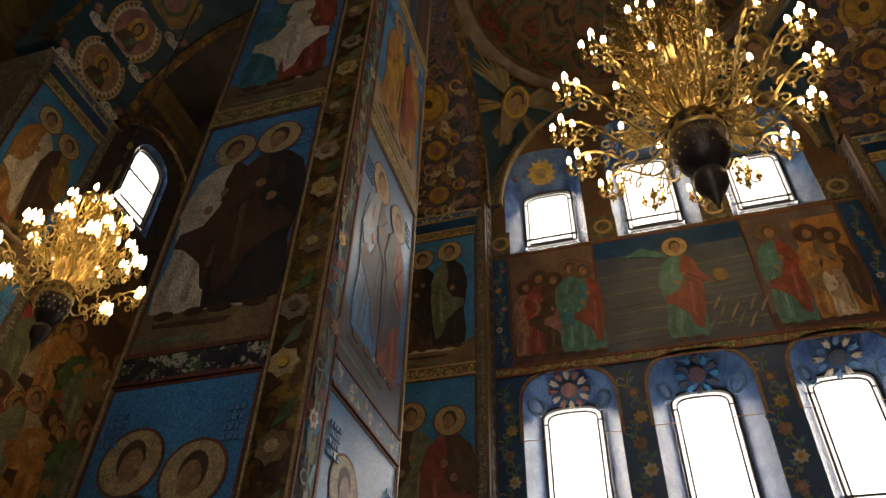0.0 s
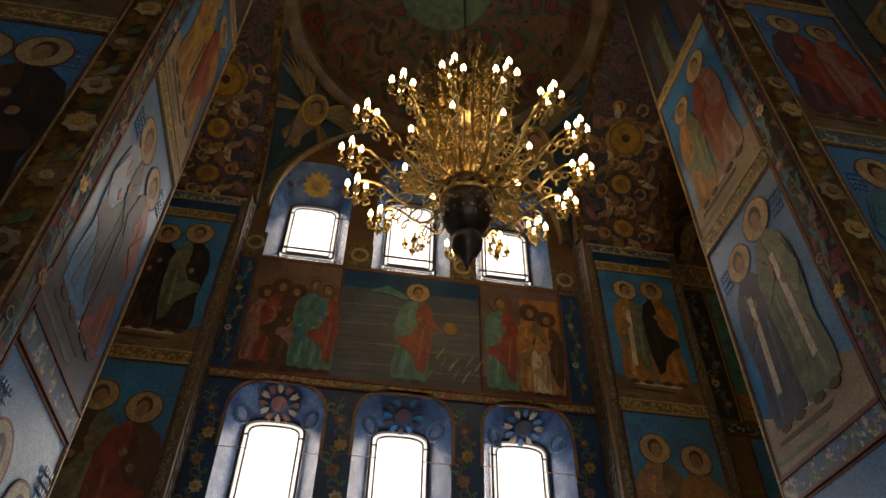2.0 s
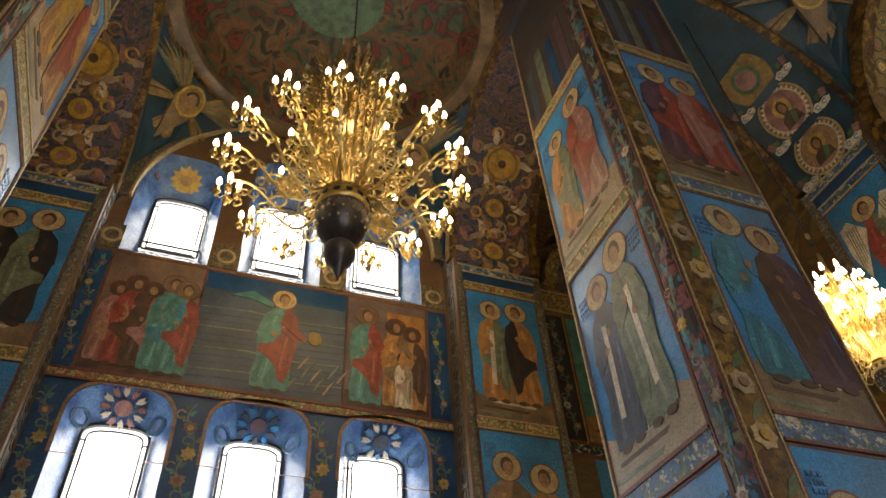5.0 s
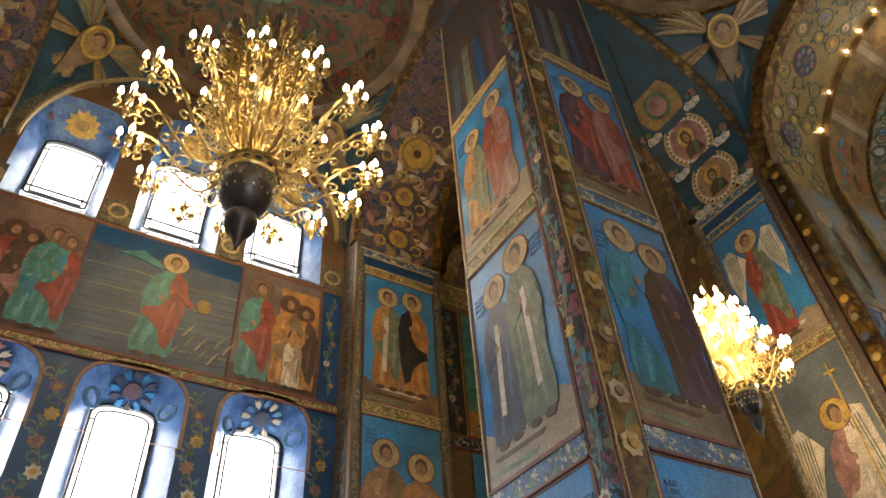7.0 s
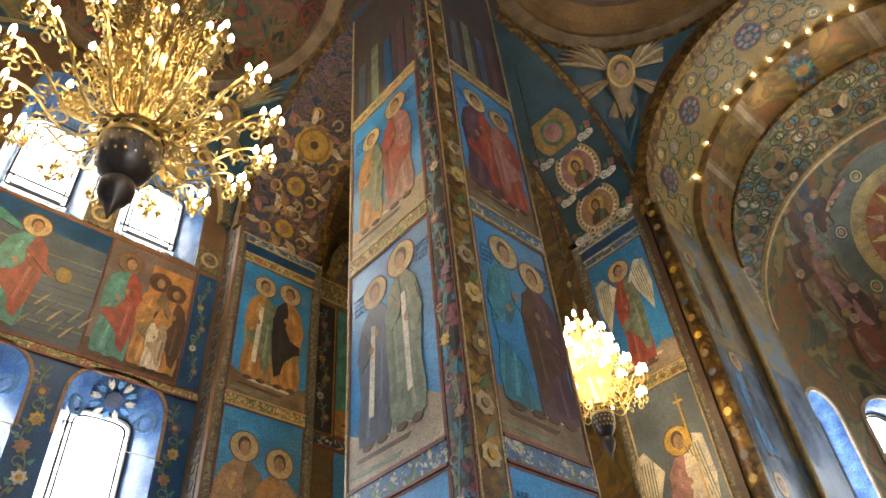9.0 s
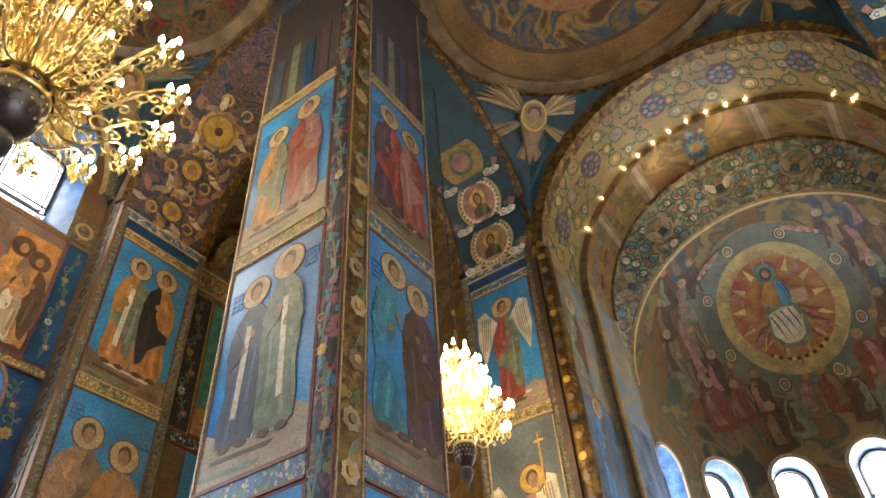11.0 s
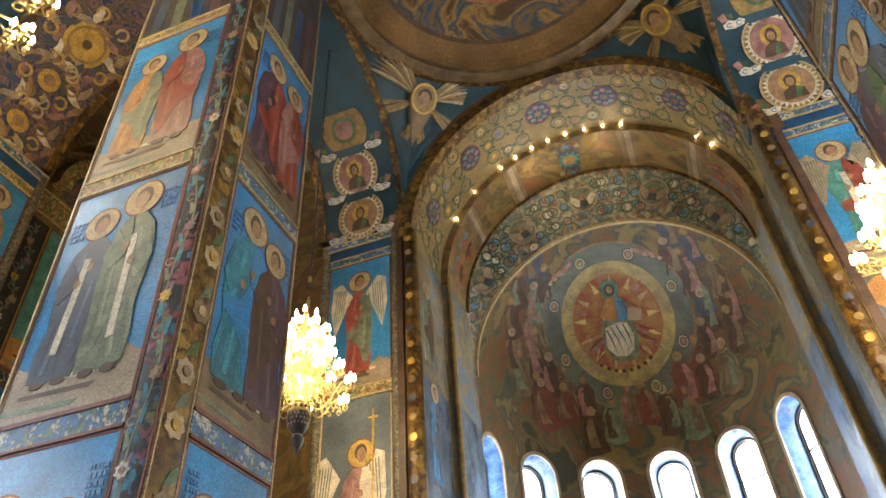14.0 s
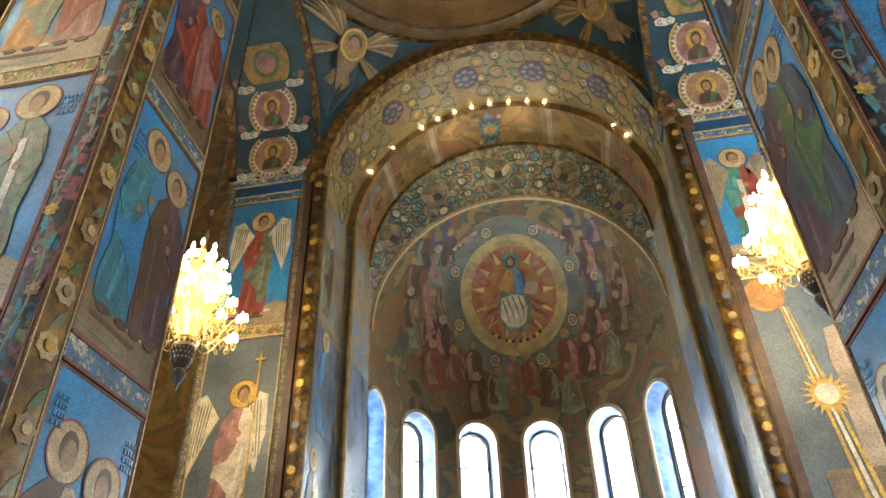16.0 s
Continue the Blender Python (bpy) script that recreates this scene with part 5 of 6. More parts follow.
for mid in (10, 33, 58, 85, 114, 144, 170):
    for q in range(9):
        deg = mid + (-7.5, 0.5, 7.5, -6.5, 1.0, 7.0, -7.0, 0.0, 6.5)[q]
        ww = (-0.45, -0.38, -0.5, -1.0, -0.92, -1.05, -1.55, -1.6, -1.5)[q]
        if 3 < deg < 177:
            s = soffit_at(mA, 0, ZO, RO, math.radians(deg), ww)
            rg = (0.22, 0.17, 0.20, 0.16)[q % 4]
            vr = part("vine_ring", ringplate(bmesh.new(), s, 0, 0, rg - 0.028, rg, 0, 0.014, 20), VINEG, apse)
            plate("vine_flower", s, disc(0, 0, rg * 0.46, 12), (ROSE, CREAM, ORANGE, BLUE_P, GOLD)[(q + mid) % 5], vr, 0, 0.010)
            plate("vine_flower_heart", s, starshape(0, 0, rg * 0.25, rg * 0.45, 5), (GREYG, ROSE, GOLD)[q % 3], vr, 0.010, 0.016)
            for lf in range(3):
                c = 2.1 * lf + q
                plate("vine_leaf", s, disc(1.35 * rg * math.cos(c), 1.35 * rg * math.sin(c), 0.035, 8, 0.055), VINEG, vr, 0, 0.012)
for deg in (32, 61, 91, 121, 150):
    mm = band_at(deg, 0.48)
    d = plate("roundel", mm, disc(0, 0, 0.40, 26), SAND, apse, 0, 0.02)
    plate("roundel_field", mm, disc(0, 0, 0.35, 26), GREYG, d, 0.02, 0.024)
    for sg in (-1, 1):
        plate("wing_shape", mm, [(0.05 * sg, -0.05), (0.30 * sg, 0.16), (0.36 * sg, 0.0), (0.22 * sg, -0.2), (0.06 * sg, -0.24)], CREAM if deg == 91 else SAND, d, 0.024, 0.030)
    plate("robe_shape", mm, [(-0.13, -0.26), (0.13, -0.26), (0.10, -0.04), (-0.10, -0.04)], SLATE, d, 0.030, 0.034)
    plate("oval_shape", mm, disc(0, 0.06, 0.09, 14, 0.11), SKIN, d, 0.030, 0.04)
for k in range(40):
    deg = 14 + 3.9 * k
    if min(abs(deg - c) for c in (32, 61, 91, 121, 150)) < 5.5:
        continue
    for f in (0.25, 0.5, 0.76):
        if math.sin(math.radians(deg)) * 1.5 < 0.75 and f != 0.5:
            continue
        mm = band_at(deg + 1.5 * (k % 2), f)
        rg = (0.17, 0.13, 0.15)[k % 3]
        vr = part("vine_ring", ringplate(bmesh.new(), mm, 0, 0, rg - 0.03, rg, 0, 0.012, 16), VINEG, apse)
        plate("vine_flower", mm, disc(0, 0, rg * 0.55, 10), (BLUE_P, ROSE, CREAM, GREYG)[(k + int(4 * f)) % 4], vr, 0, 0.010)
s = soffit_at(mA, 0, ZO, RI, math.radians(92), -2.78)
d = plate("star_flower", s, starshape(0, 0, 0.34, 0.66, 16), SLATE, apse, 0, 0.012)
for q in range(12):
    a = q * math.pi / 6
    c = (0.52 * math.cos(a), 0.62 * math.sin(a))
    plate("star_flower_petal", s, starshape(c[0], c[1], 0.05, 0.12, 5), (BLUE_P, GREYG, SAND)[q % 3], d, 0.012, 0.018)
plate("star_flower_heart", s, starshape(0, 0, 0.2, 0.32, 10), SEA, d, 0.012, 0.02)
plate("star_flower_heart", s, disc(0, 0, 0.17, 16), ORANGE, d, 0.02, 0.026)
for deg in (38, 66, 118, 144):
    s = soffit_at(mA, 0, ZO, RI, math.radians(deg), -2.75)
    plate("painted_band", s, rect(-0.72, -0.24, 0.72, 0.24), OCHRE, apse, 0, 0.008)
    plate("painted_band", s, rect(-0.72, -0.10, 0.72, 0.06), SAND, apse, 0.008, 0.012)
for deg in (14, 26, 154, 166):
    s = soffit_at(mA, 0, ZO, RI, math.radians(deg), -2.75)
    if s.to_3x3().col[1].z < 0:
        s = s @ Matrix.Rotation(math.pi, 4, "Z")
    fg = plate("painted_field", s, rect(-0.7, -0.36, 0.7, 0.36), TAN, apse, 0, 0.008)
    robed(fg, s @ Matrix.Translation((0, 0, 0.008)), -0.3, -0.34, 0.75, TEAL, RED, halo=OCHRE, wide=1.5, lean=0.1)
    robed(fg, s @ Matrix.Translation((0, 0, 0.012)), 0.25, -0.34, 0.7, RED, BROWN, halo=OCHRE, wide=1.5, lean=-0.1)
# jambs
for sg in (-1, 1):
    xj = XA + sg * RO
    lo, hi = sorted((xj, xj + sg * 0.9))
    part("jamb", boxes(((lo, YE + 0.02, 0), (hi, YE + 2.05, 12.25))), JAMB, apse)
    lo, hi = sorted((XA + sg * RI, xj + sg * 0.8))
    part("inner_jamb", boxes(((lo, YE + 2.05, 0), (hi, 15.18, 12.25))), JAMB, apse)
    bm = lathe(bmesh.new(), [(0.17, 0), (0.17, 12.3)], (xj - sg * 0.02, YE - 0.02, 0), 14)
    cl = part("gilt_column", bm, STRIP_G, apse)
    for k in range(22):
        mm = facing((xj - sg * 0.02, YE - 0.17, 0), (0, -1, 0))
        plate("column_boss", mm, disc(0, 4.0 + 0.4 * k, 0.075, 14), (GOLD, GOLD_D, SLATE, OCHRE)[k % 4], cl, -0.03, 0.03)
    part("edge_post", boxes(((min(xj + sg * 0.19, xj + sg * 0.35), YE - 0.06, 0), (max(xj + sg * 0.19, xj + sg * 0.35), YE + 0.1, 12.5))), BROWN, apse)
    part("gilt_line", lathe(bmesh.new(), [(0.07, 0), (0.07, 12.4)], (XA + sg * RI, YE + 2.05, 0), 10), GOLD_D, apse)
    mm = facing((xj, YE + 1.0, 0), (-sg, 0, 0))
    # pale blue reflection of the windows, painted as plates on the lower jambs
    JAMB_GLARE = mat("painted_window_glare", (0.15, 0.20, 0.27), 0.24, vary=0.5, scale=1.4)
    plate("jamb_glare", mm, rect(-0.98, 2.0, 0.98, 8.9), JAMB_GLARE, apse, 0, 0.008)
    plate("jamb_glare", facing((XA + sg * RI, YE + 2.9, 0), (-sg, 0, 0)), rect(-0.78, 2.0, 0.78, 8.9), JAMB_GLARE, apse, 0, 0.008)
    pj = plate("jamb_panel", mm, rect(-0.8, 9.0, 0.8, 11.8), JAMB, apse, 0, 0.012)
    for k in range(3):
        robed(pj, mm @ Matrix.Translation((0, 0, 0.012)), -0.1 + 0.2 * (k % 2), 4.2 + 2.55 * k, 2.2, (SLATE, BLUE_P, GREYG)[k], (CREAM, SLATE, BROWN)[k])
# curved wall with seven windows
STEPA, OFF = radians(27.8), radians(3.7)
WHA = 0.55 / AR
WS = 8.52                       # springing of the window heads
bm = bmesh.new()
ang = lambda a: Vector((XA + AR * math.sin(a), AYC + AR * math.cos(a), 0))
stops = [k * STEPA + OFF for k in range(-3, 3)]
spans = [(-radians(91), stops[0] - WHA, 0, AZC)] + [(a + WHA, b - WHA, 0, AZC) for a, b in zip(stops, stops[1:])] + [(stops[-1] + WHA, radians(91), 0, AZC)] + [(a - WHA, a + WHA, 0, 4.2) for a in stops]
for p, q, z0, z1 in spans:
    for j in range(5):
        v = [ang(p + (q - p) * t) for t in (j / 5, (j + 1) / 5)]
        bm.faces.new([bm.verts.new((w.x, w.y, z)) for w, z in ((v[0], z0), (v[1], z0), (v[1], z1), (v[0], z1))])
for a in stops:
    top = [(t, WS + 0.55 * math.sin(math.pi * i / 12)) for i, t in ((i, a - WHA * math.cos(math.pi * i / 12)) for i in range(13))]
    for (p, zp), (q, zq) in zip(top, top[1:]):
        v0, v1 = ang(p), ang(q)
        bm.faces.new([bm.verts.new(c) for c in ((v0.x, v0.y, zp), (v1.x, v1.y, zq), (v1.x, v1.y, AZC), (v0.x, v0.y, AZC))])
bmesh.ops.remove_doubles(bm, verts=bm.verts[:], dist=1e-4)
part("apse_wall", bm, APSE_M, apse)
for a in stops:
    mm = facing(ang(a) * math.cos(WHA) + Vector((XA, AYC, 0)) * (1 - math.cos(WHA)), (-math.sin(a), -math.cos(a), 0))
    window("apse_window", mm, (-0.55, 4.2, 0.55, WS, 0.55), (-0.46, 4.3, 0.46, WS - 0.05, 0.46), 0.45, "narrow round-headed apse window with pale rim", 88, reveal=REVEAL, margin=0.07, bars=(0.55, 0.87), col=(0.84, 0.92, 1.0))
    rim = empty("window_rim", "pale stone rim round an apse window", "window rim", "apse window rims", "structure")
    part("rim_arch", ringplate(bmesh.new(), mm, 0, WS, 0.53, 0.62, 0, 0.05, 20, 0, math.pi), SAND, rim)
    for sg in (-1, 1):
        part("rim_side", prism(bmesh.new(), mm, rect(min(sg * 0.53, sg * 0.62), 4.2, max(sg * 0.53, sg * 0.62), WS), 0, 0.05), SAND, rim)
# half dome
bm = bmesh.new()
rows = []
for j in range(17):
    b = math.pi / 2 * j / 16
    rows.append([bm.verts.new((XA + AR * math.cos(b) * math.sin(a), AYC + AR * math.cos(b) * math.cos(a), AZC + AR * math.sin(b))) for a in [math.pi * (i / 32 - 0.5) for i in range(33)]])
for p, q in zip(rows, rows[1:]):
    for i in range(32):
        bm.faces.new((p[i], p[i + 1], q[i + 1], q[i]))
bmesh.ops.remove_doubles(bm, verts=bm.verts[:], dist=1e-4)
half = part("half_dome", bm, APSE_M, apse)
DC = Vector((XA, AYC, AZC))
DN = (Vector((-0.76, 18.12, 12.82)) - DC).normalized()
DU = Vector((0, 0, 1)).cross(-DN).normalized()
DV = (-DN).cross(DU)


def on_dome(u, v, w):
    """A point of the half dome from arc lengths round the middle of its great disc, lifted by w."""
    u, v = 1.06 * u, 1.10 * v
    d = math.hypot(u, v)
    t = d / AR
    k = math.sin(t) / d if d > 1e-6 else 0
    return DC + (AR - w) * (math.cos(t) * DN + k * (u * DU + v * DV))


def dome_ring(name, ri, ro, w, material, sv=1.12, cu=0, cv=0):
    bm = bmesh.new()
    rr = []
    for k in range(5):
        r = ri + (ro - ri) * k / 4
        rr.append([bm.verts.new(on_dome(cu + r * math.cos(2 * math.pi * i / 48), cv + r * sv * math.sin(2 * math.pi * i / 48), w)) for i in range(48)])
    for p, q in zip(rr, rr[1:]):
        for i in range(48):
            bm.faces.new((p[i], p[(i + 1) % 48], q[(i + 1) % 48], q[i]))
    bmesh.ops.remove_doubles(bm, verts=bm.verts[:], dist=1e-4)
    part(name, bm, material, apse)


def dome_shape(name, pts, w, material):
    """A painted field on the half dome that follows its curve."""
    bm = bmesh.new()
    pts = [(0.86 * p[0], 0.86 * p[1]) for p in pts]
    f = bm.faces.new([bm.verts.new(on_dome(p[0], p[1], w)) for p in pts])
    bmesh.ops.triangulate(bm, faces=[f])
    bmesh.ops.subdivide_edges(bm, edges=bm.edges[:], cuts=2, use_grid_fill=True)
    for v in bm.verts:
        v.co = DC + (AR - w) * (v.co - DC).normalized()
    part(name, bm, material, apse)


SAGE = mat("mosaic_dim_sage", (0.115, 0.13, 0.10), 0.42, vary=0.4, scale=2.0)
dome_ring("outer_ring", 1.5, 2.05, 0.02, SAGE)
dome_ring("outer_ring_line", 2.05, 2.12, 0.022, OCHRE)
dome_ring("gold_ring", 1.12, 1.55, 0.03, mat("mosaic_fading_gold", (0.40, 0.30, 0.11), 0.42, vary=0.6, scale=3.0, col2=(0.22, 0.17, 0.08)))
dome_ring("red_field", 0.0, 1.22, 0.04, SUNRED)
for k in range(26):
    a = math.pi * k / 13 + 0.05
    l = 1.62 if k % 2 else 1.42
    dome_shape("ray_shape", [(1.0 * math.cos(a - 0.09), 1.12 * math.sin(a - 0.09)), (1.0 * math.cos(a + 0.09), 1.12 * math.sin(a + 0.09)), (l * math.cos(a), l * 1.12 * math.sin(a))], 0.06, (GLORY, SUNRED, LINE, ROSE)[k % 4])
# flame-like wings round the seat
for k in range(20):
    a = radians(196 + 7.6 * k)
    c, q = math.cos(a), math.sin(a)
    dome_shape("flame_shape", [(0.45 * c - 0.10 * q, 0.55 * q + 0.10 * c), (0.9 * c - 0.05 * q, 1.0 * q), ((1.20 + 0.1 * (k % 3)) * c, (1.30 + 0.1 * (k % 3)) * q), (0.85 * c + 0.12 * q, 0.95 * q - 0.12 * c)], 0.07 + 0.001 * k, (SUNRED, ORANGE, BORDER, ROSE, RED)[k % 5])
dome_shape("robe_shape", [(-0.42, -1.15), (-0.1, -1.25), (0.30, -1.28), (0.48, -1.05), (0.56, -0.5), (0.50, -0.05), (0.42, 0.25), (0.36, 0.66), (0.16, 0.86), (-0.14, 0.86), (-0.34, 0.62), (-0.42, 0.2), (-0.56, -0.25), (-0.58, -0.7)], 0.10, GREYG)
dome_shape("tunic_shape", [(-0.30, 0.10), (0.02, 0.05), (0.10, 0.80), (-0.12, 0.82), (-0.30, 0.60)], 0.115, ORANGE)
dome_shape("mantle_shape", [(-0.52, -0.75), (-0.30, -1.05), (0.05, -1.12), (0.32, -0.95), (0.44, -0.45), (0.32, -0.10), (0.0, -0.02), (-0.42, -0.12)], 0.12, CREAM)
dome_shape("mantle_shape", [(0.06, 0.0), (0.44, -0.02), (0.40, 0.55), (0.22, 0.80), (0.10, 0.78)], 0.12, BLUE_P)
for k, (a, b0, c, d0) in enumerate(((-0.42, -0.2, -0.25, -1.0), (-0.28, -0.12, -0.02, -1.08), (-0.1, -0.1, 0.18, -1.0), (0.12, -0.1, 0.30, -0.85), (0.30, -0.12, 0.40, -0.6), (0.16, 0.7, 0.3, 0.05), (0.28, 0.65, 0.38, 0.1))):
    dome_shape("fold_shape", [(a, b0), (a + 0.05, b0), (0.5 * (a + c) + 0.07, 0.5 * (b0 + d0)), (c, d0), (0.5 * (a + c) + 0.02, 0.5 * (b0 + d0))], 0.135, (SLATE, GREYG, TEAL)[k % 3])
dome_shape("arm_shape", [(-0.34, 0.55), (-0.46, 0.25), (-0.40, 0.12), (-0.22, 0.30), (-0.16, 0.52)], 0.13, ORANGE)
dome_ring("halo", 0.0, 0.25, 0.11, SEA, 1.0, 0.0, 0.94)
dome_ring("hair_shape", 0.0, 0.15, 0.125, BROWN, 1.25, 0.0, 0.92)
dome_ring("oval_shape", 0.0, 0.085, 0.14, SKIN, 1.35, 0.0, 0.93)
dome_shape("open_book_shape", [(0.34, -0.02), (0.80, -0.10), (0.86, 0.32), (0.44, 0.40)], 0.15, SAND)
for k in range(8):
    a = radians(20 + 45 * k)
    c = (1.80 * math.cos(a), 2.0 * math.sin(a))
    dome_ring("small_roundel", 0.0, 0.17, 0.05, (GREEN, SLATE)[k % 2], 1.2, c[0], c[1])
    dome_ring("small_roundel_ring", 0.10, 0.135, 0.06, LINE, 1.2, c[0], c[1])
    dome_ring("small_roundel_heart", 0.0, 0.07, 0.06, SKIN, 1.2, c[0], c[1])
for k in range(16):
    a = radians(232 + 5.1 * k)
    c = (1.18 * math.cos(a), 1.34 * math.sin(a))
    dome_ring("fruit_shape", 0.0, 0.05, 0.09, (BROWN, GLORY, DARK, ORANGE)[k % 4], 1.0, c[0], c[1])
rnd = random.Random(11)
for k in range(36):
    sg = -1 if k % 2 else 1
    row = k // 2
    if row < 12:
        a = radians(-38 + 8.2 * row + rnd.uniform(-3, 3))
        rad = 2.85 + 0.85 * (row % 2)
    else:
        a = radians(-84 + 10 * (row - 12))
        rad = 2.75 + 0.5 * (row % 3)
    u, v = sg * rad * math.cos(a), rad * math.sin(a) * 0.95
    rc, mc = (BROWN, BROWN, GREYG, OCHRE, BORDER, SLATE, OCHRE)[rnd.randrange(7)], (ROSE, OCHRE, GREYG, BROWN)[rnd.randrange(4)]
    t = -sg * rnd.uniform(0.08, 0.22)
    g = rnd.uniform(1.1, 1.6)
    sh = lambda pts: [(u + sg * a * g + t * q, v + q * g) for a, q in pts][::sg]
    dome_shape("robe_shape", sh([(-0.30, -0.55), (0.0, -0.62), (0.32, -0.5), (0.24, -0.1), (0.26, 0.2), (0.14, 0.34), (-0.10, 0.34), (-0.24, 0.15), (-0.20, -0.15)]), 0.012 + 0.0004 * k, rc)
    dome_shape("mantle_shape", sh([(-0.05, -0.45), (0.20, -0.40), (0.22, 0.1), (0.12, 0.30), (0.02, 0.28), (0.08, -0.05)]), 0.0165 + 0.0004 * k, mc)
    dome_shape("fold_shape", sh([(-0.22, -0.5), (-0.16, -0.52), (-0.06, 0.0), (-0.04, 0.28), (-0.10, 0.0)]), 0.0167 + 0.0004 * k, FOLDS[rc][0])
    dome_ring("halo", 0.0, 0.13, 0.030, (GOLD_D, OCHRE, SAND)[k % 3], 1.0, 0.86 * (u + t * 0.42), 0.86 * (v + 0.46 * g))
    dome_ring("oval_shape", 0.0, 0.065, 0.034, SKIN, 1.3, 0.86 * (u + t * 0.42), 0.86 * (v + 0.46 * g))
for sg in (-1, 1):
    for q in range(4):
        dome_shape("wing_shape", [(sg * (1.0 + 0.2 * q), 2.35 - 0.1 * q), (sg * (1.75 + 0.1 * q), 2.0 - 0.1 * q), (sg * (1.7 + 0.1 * q), 1.9 - 0.1 * q), (sg * (1.0 + 0.15 * q), 2.2 - 0.1 * q)], 0.06, (ROSE, SUNRED, SAND, BROWN)[q])
# row of small lamps along the inner arch
lamps = empty("arch_lamp_row", "row of small lit lamps along the arch", "lamp row")
for deg in (30.5, 37.7, 68.1, 75.2, 82.7, 90.4, 97.8, 105, 112.5, 120, 135, 149.3):
    a = math.radians(deg)
    f = 0.55 if deg in (37.7, 135) else 0.85
    p = mA @ Vector(((RO - 0.04) * math.cos(a), ZO + (RO - 0.04) * math.sin(a), -1.96))
    lb = part("lamp_bulb", lathe(bmesh.new(), [(0.012 * f, -0.04 * f), (0.035 * f, -0.015 * f), (0.035 * f, 0.015 * f), (0.01 * f, 0.04 * f)], p, 8), LAMPLET, lamps)
for deg in (78, 108):
    a = math.radians(deg)
    point("arch_lamp_light", mA @ Vector((3.2 * math.cos(a), ZO + 3.2 * math.sin(a), -2.45)), 11, 0.15, (1.0, 0.82, 0.55))


# ---- chandeliers ----
def chandelier(cx, cy, zr, R, tiers, ztop, label, power, lamp_r, tall=1.0, glare=1.0):
    """Turned stem with a pierced bowl, scrolled arms in tiers, and lit candle bulbs."""
    root = empty("chandelier", label, "chandelier", "chandeliers", "", (cx, cy, zr))
    k = R / 2.05
    stem = [(0.012, -2.50), (0.03, -2.42), (0.09, -2.27), (0.10, -2.22), (0.18, -2.14), (0.25, -2.0), (0.26, -1.88), (0.24, -1.80), (0.16, -1.72)]
    part("finial", lathe(bmesh.new(), [(r * k, z * k) for r, z in stem], n=20), BRONZE, root)
    bowl = [(0.15, -1.74), (0.22, -1.68), (0.33, -1.56), (0.41, -1.40), (0.455, -1.22), (0.46, -1.08), (0.45, -1.0)]
    part("dark_bowl", lathe(bmesh.new(), [(r * k, z * k) for r, z in bowl], n=28), BRONZE, root)
    for j in range(3):
        for i in range(18):
            a = 2 * math.pi * (i + 0.5 * j) / 18
            rr, zz = ((0.462, -1.12), (0.452, -1.26), (0.405, -1.42))[j]
            part("bowl_boss", lathe(bmesh.new(), [(0.005, -0.03 * k), (0.02 * k, -0.012 * k), (0.02 * k, 0.012 * k), (0.005, 0.03 * k)], (rr * k * math.cos(a), rr * k * math.sin(a), zz * k), 6), BRASS, root)
    part("pierced_collar", lathe(bmesh.new(), [(0.452 * k, -1.02 * k), (0.465 * k, -0.95 * k), (0.44 * k, -0.80 * k), (0.36 * k, -0.66 * k), (0.22 * k, -0.58 * k)], n=28), BRASS, root)
    for i in range(14):
        a = 2 * math.pi * i / 14
        mm = Matrix.Rotation(a, 4, "Z") @ facing((0.455 * k, 0, -0.86 * k), (1, 0, 0)) @ Matrix.Rotation(radians(-22), 4, "X")
        part("pierced_scroll", ringplate(bmesh.new(), mm, 0, 0, 0.03 * k, 0.06 * k, -0.01 * k, 0.02 * k, 12, 0.4, 5.6), DARK, root)
    part("collar_rim", lathe(bmesh.new(), [(0.40 * k, -0.70 * k), (0.44 * k, -0.68 * k), (0.44 * k, -0.64 * k), (0.34 * k, -0.60 * k)], n=28), BRASS, root)
    core = [(0.3, -0.62), (0.22, -0.5), (0.14, -0.3), (0.26, 0.1), (0.12, 0.4), (0.2, 0.9), (0.08, 1.3), (0.14, 1.9), (0.05, 2.3), (0.10, 2.75), (0.04, 3.1), (0.09, 3.5), (0.02, 3.8)]
    part("stem", lathe(bmesh.new(), [(r * k, z * k) for r, z in core], n=16), BRASS, root)
    rnd = random.Random(5)
    bm = bmesh.new()
    for i in range(230):
        a = rnd.uniform(0, 2 * math.pi)
        z = rnd.uniform(-0.75, 2.3)
        rad = rnd.uniform(0.3, 0.55 + 0.55 * max(0, 1 - abs(z - 0.5) / 1.6))
        c, s = math.cos(a), math.sin(a)
        sr = rnd.uniform(0.10, 0.22)
        sg = rnd.choice((-1, 1))
        tw = rnd.uniform(-0.8, 0.8)
        tube(bm, [((rad + sr * (1 - t / 10) * math.cos(0.75 * t) * sg) * k * c - tw * sr * math.sin(0.75 * t) * k * s, (rad + sr * (1 - t / 10) * math.cos(0.75 * t) * sg) * k * s + tw * sr * math.sin(0.75 * t) * k * c, (z + sr * 1.3 * (1 - t / 10) * math.sin(0.75 * t)) * k) for t in range(9)], 0.020 * k, 4, 0.010 * k)
    for i in range(26):
        a = 2 * math.pi * i / 26
        c, s = math.cos(a), math.sin(a)
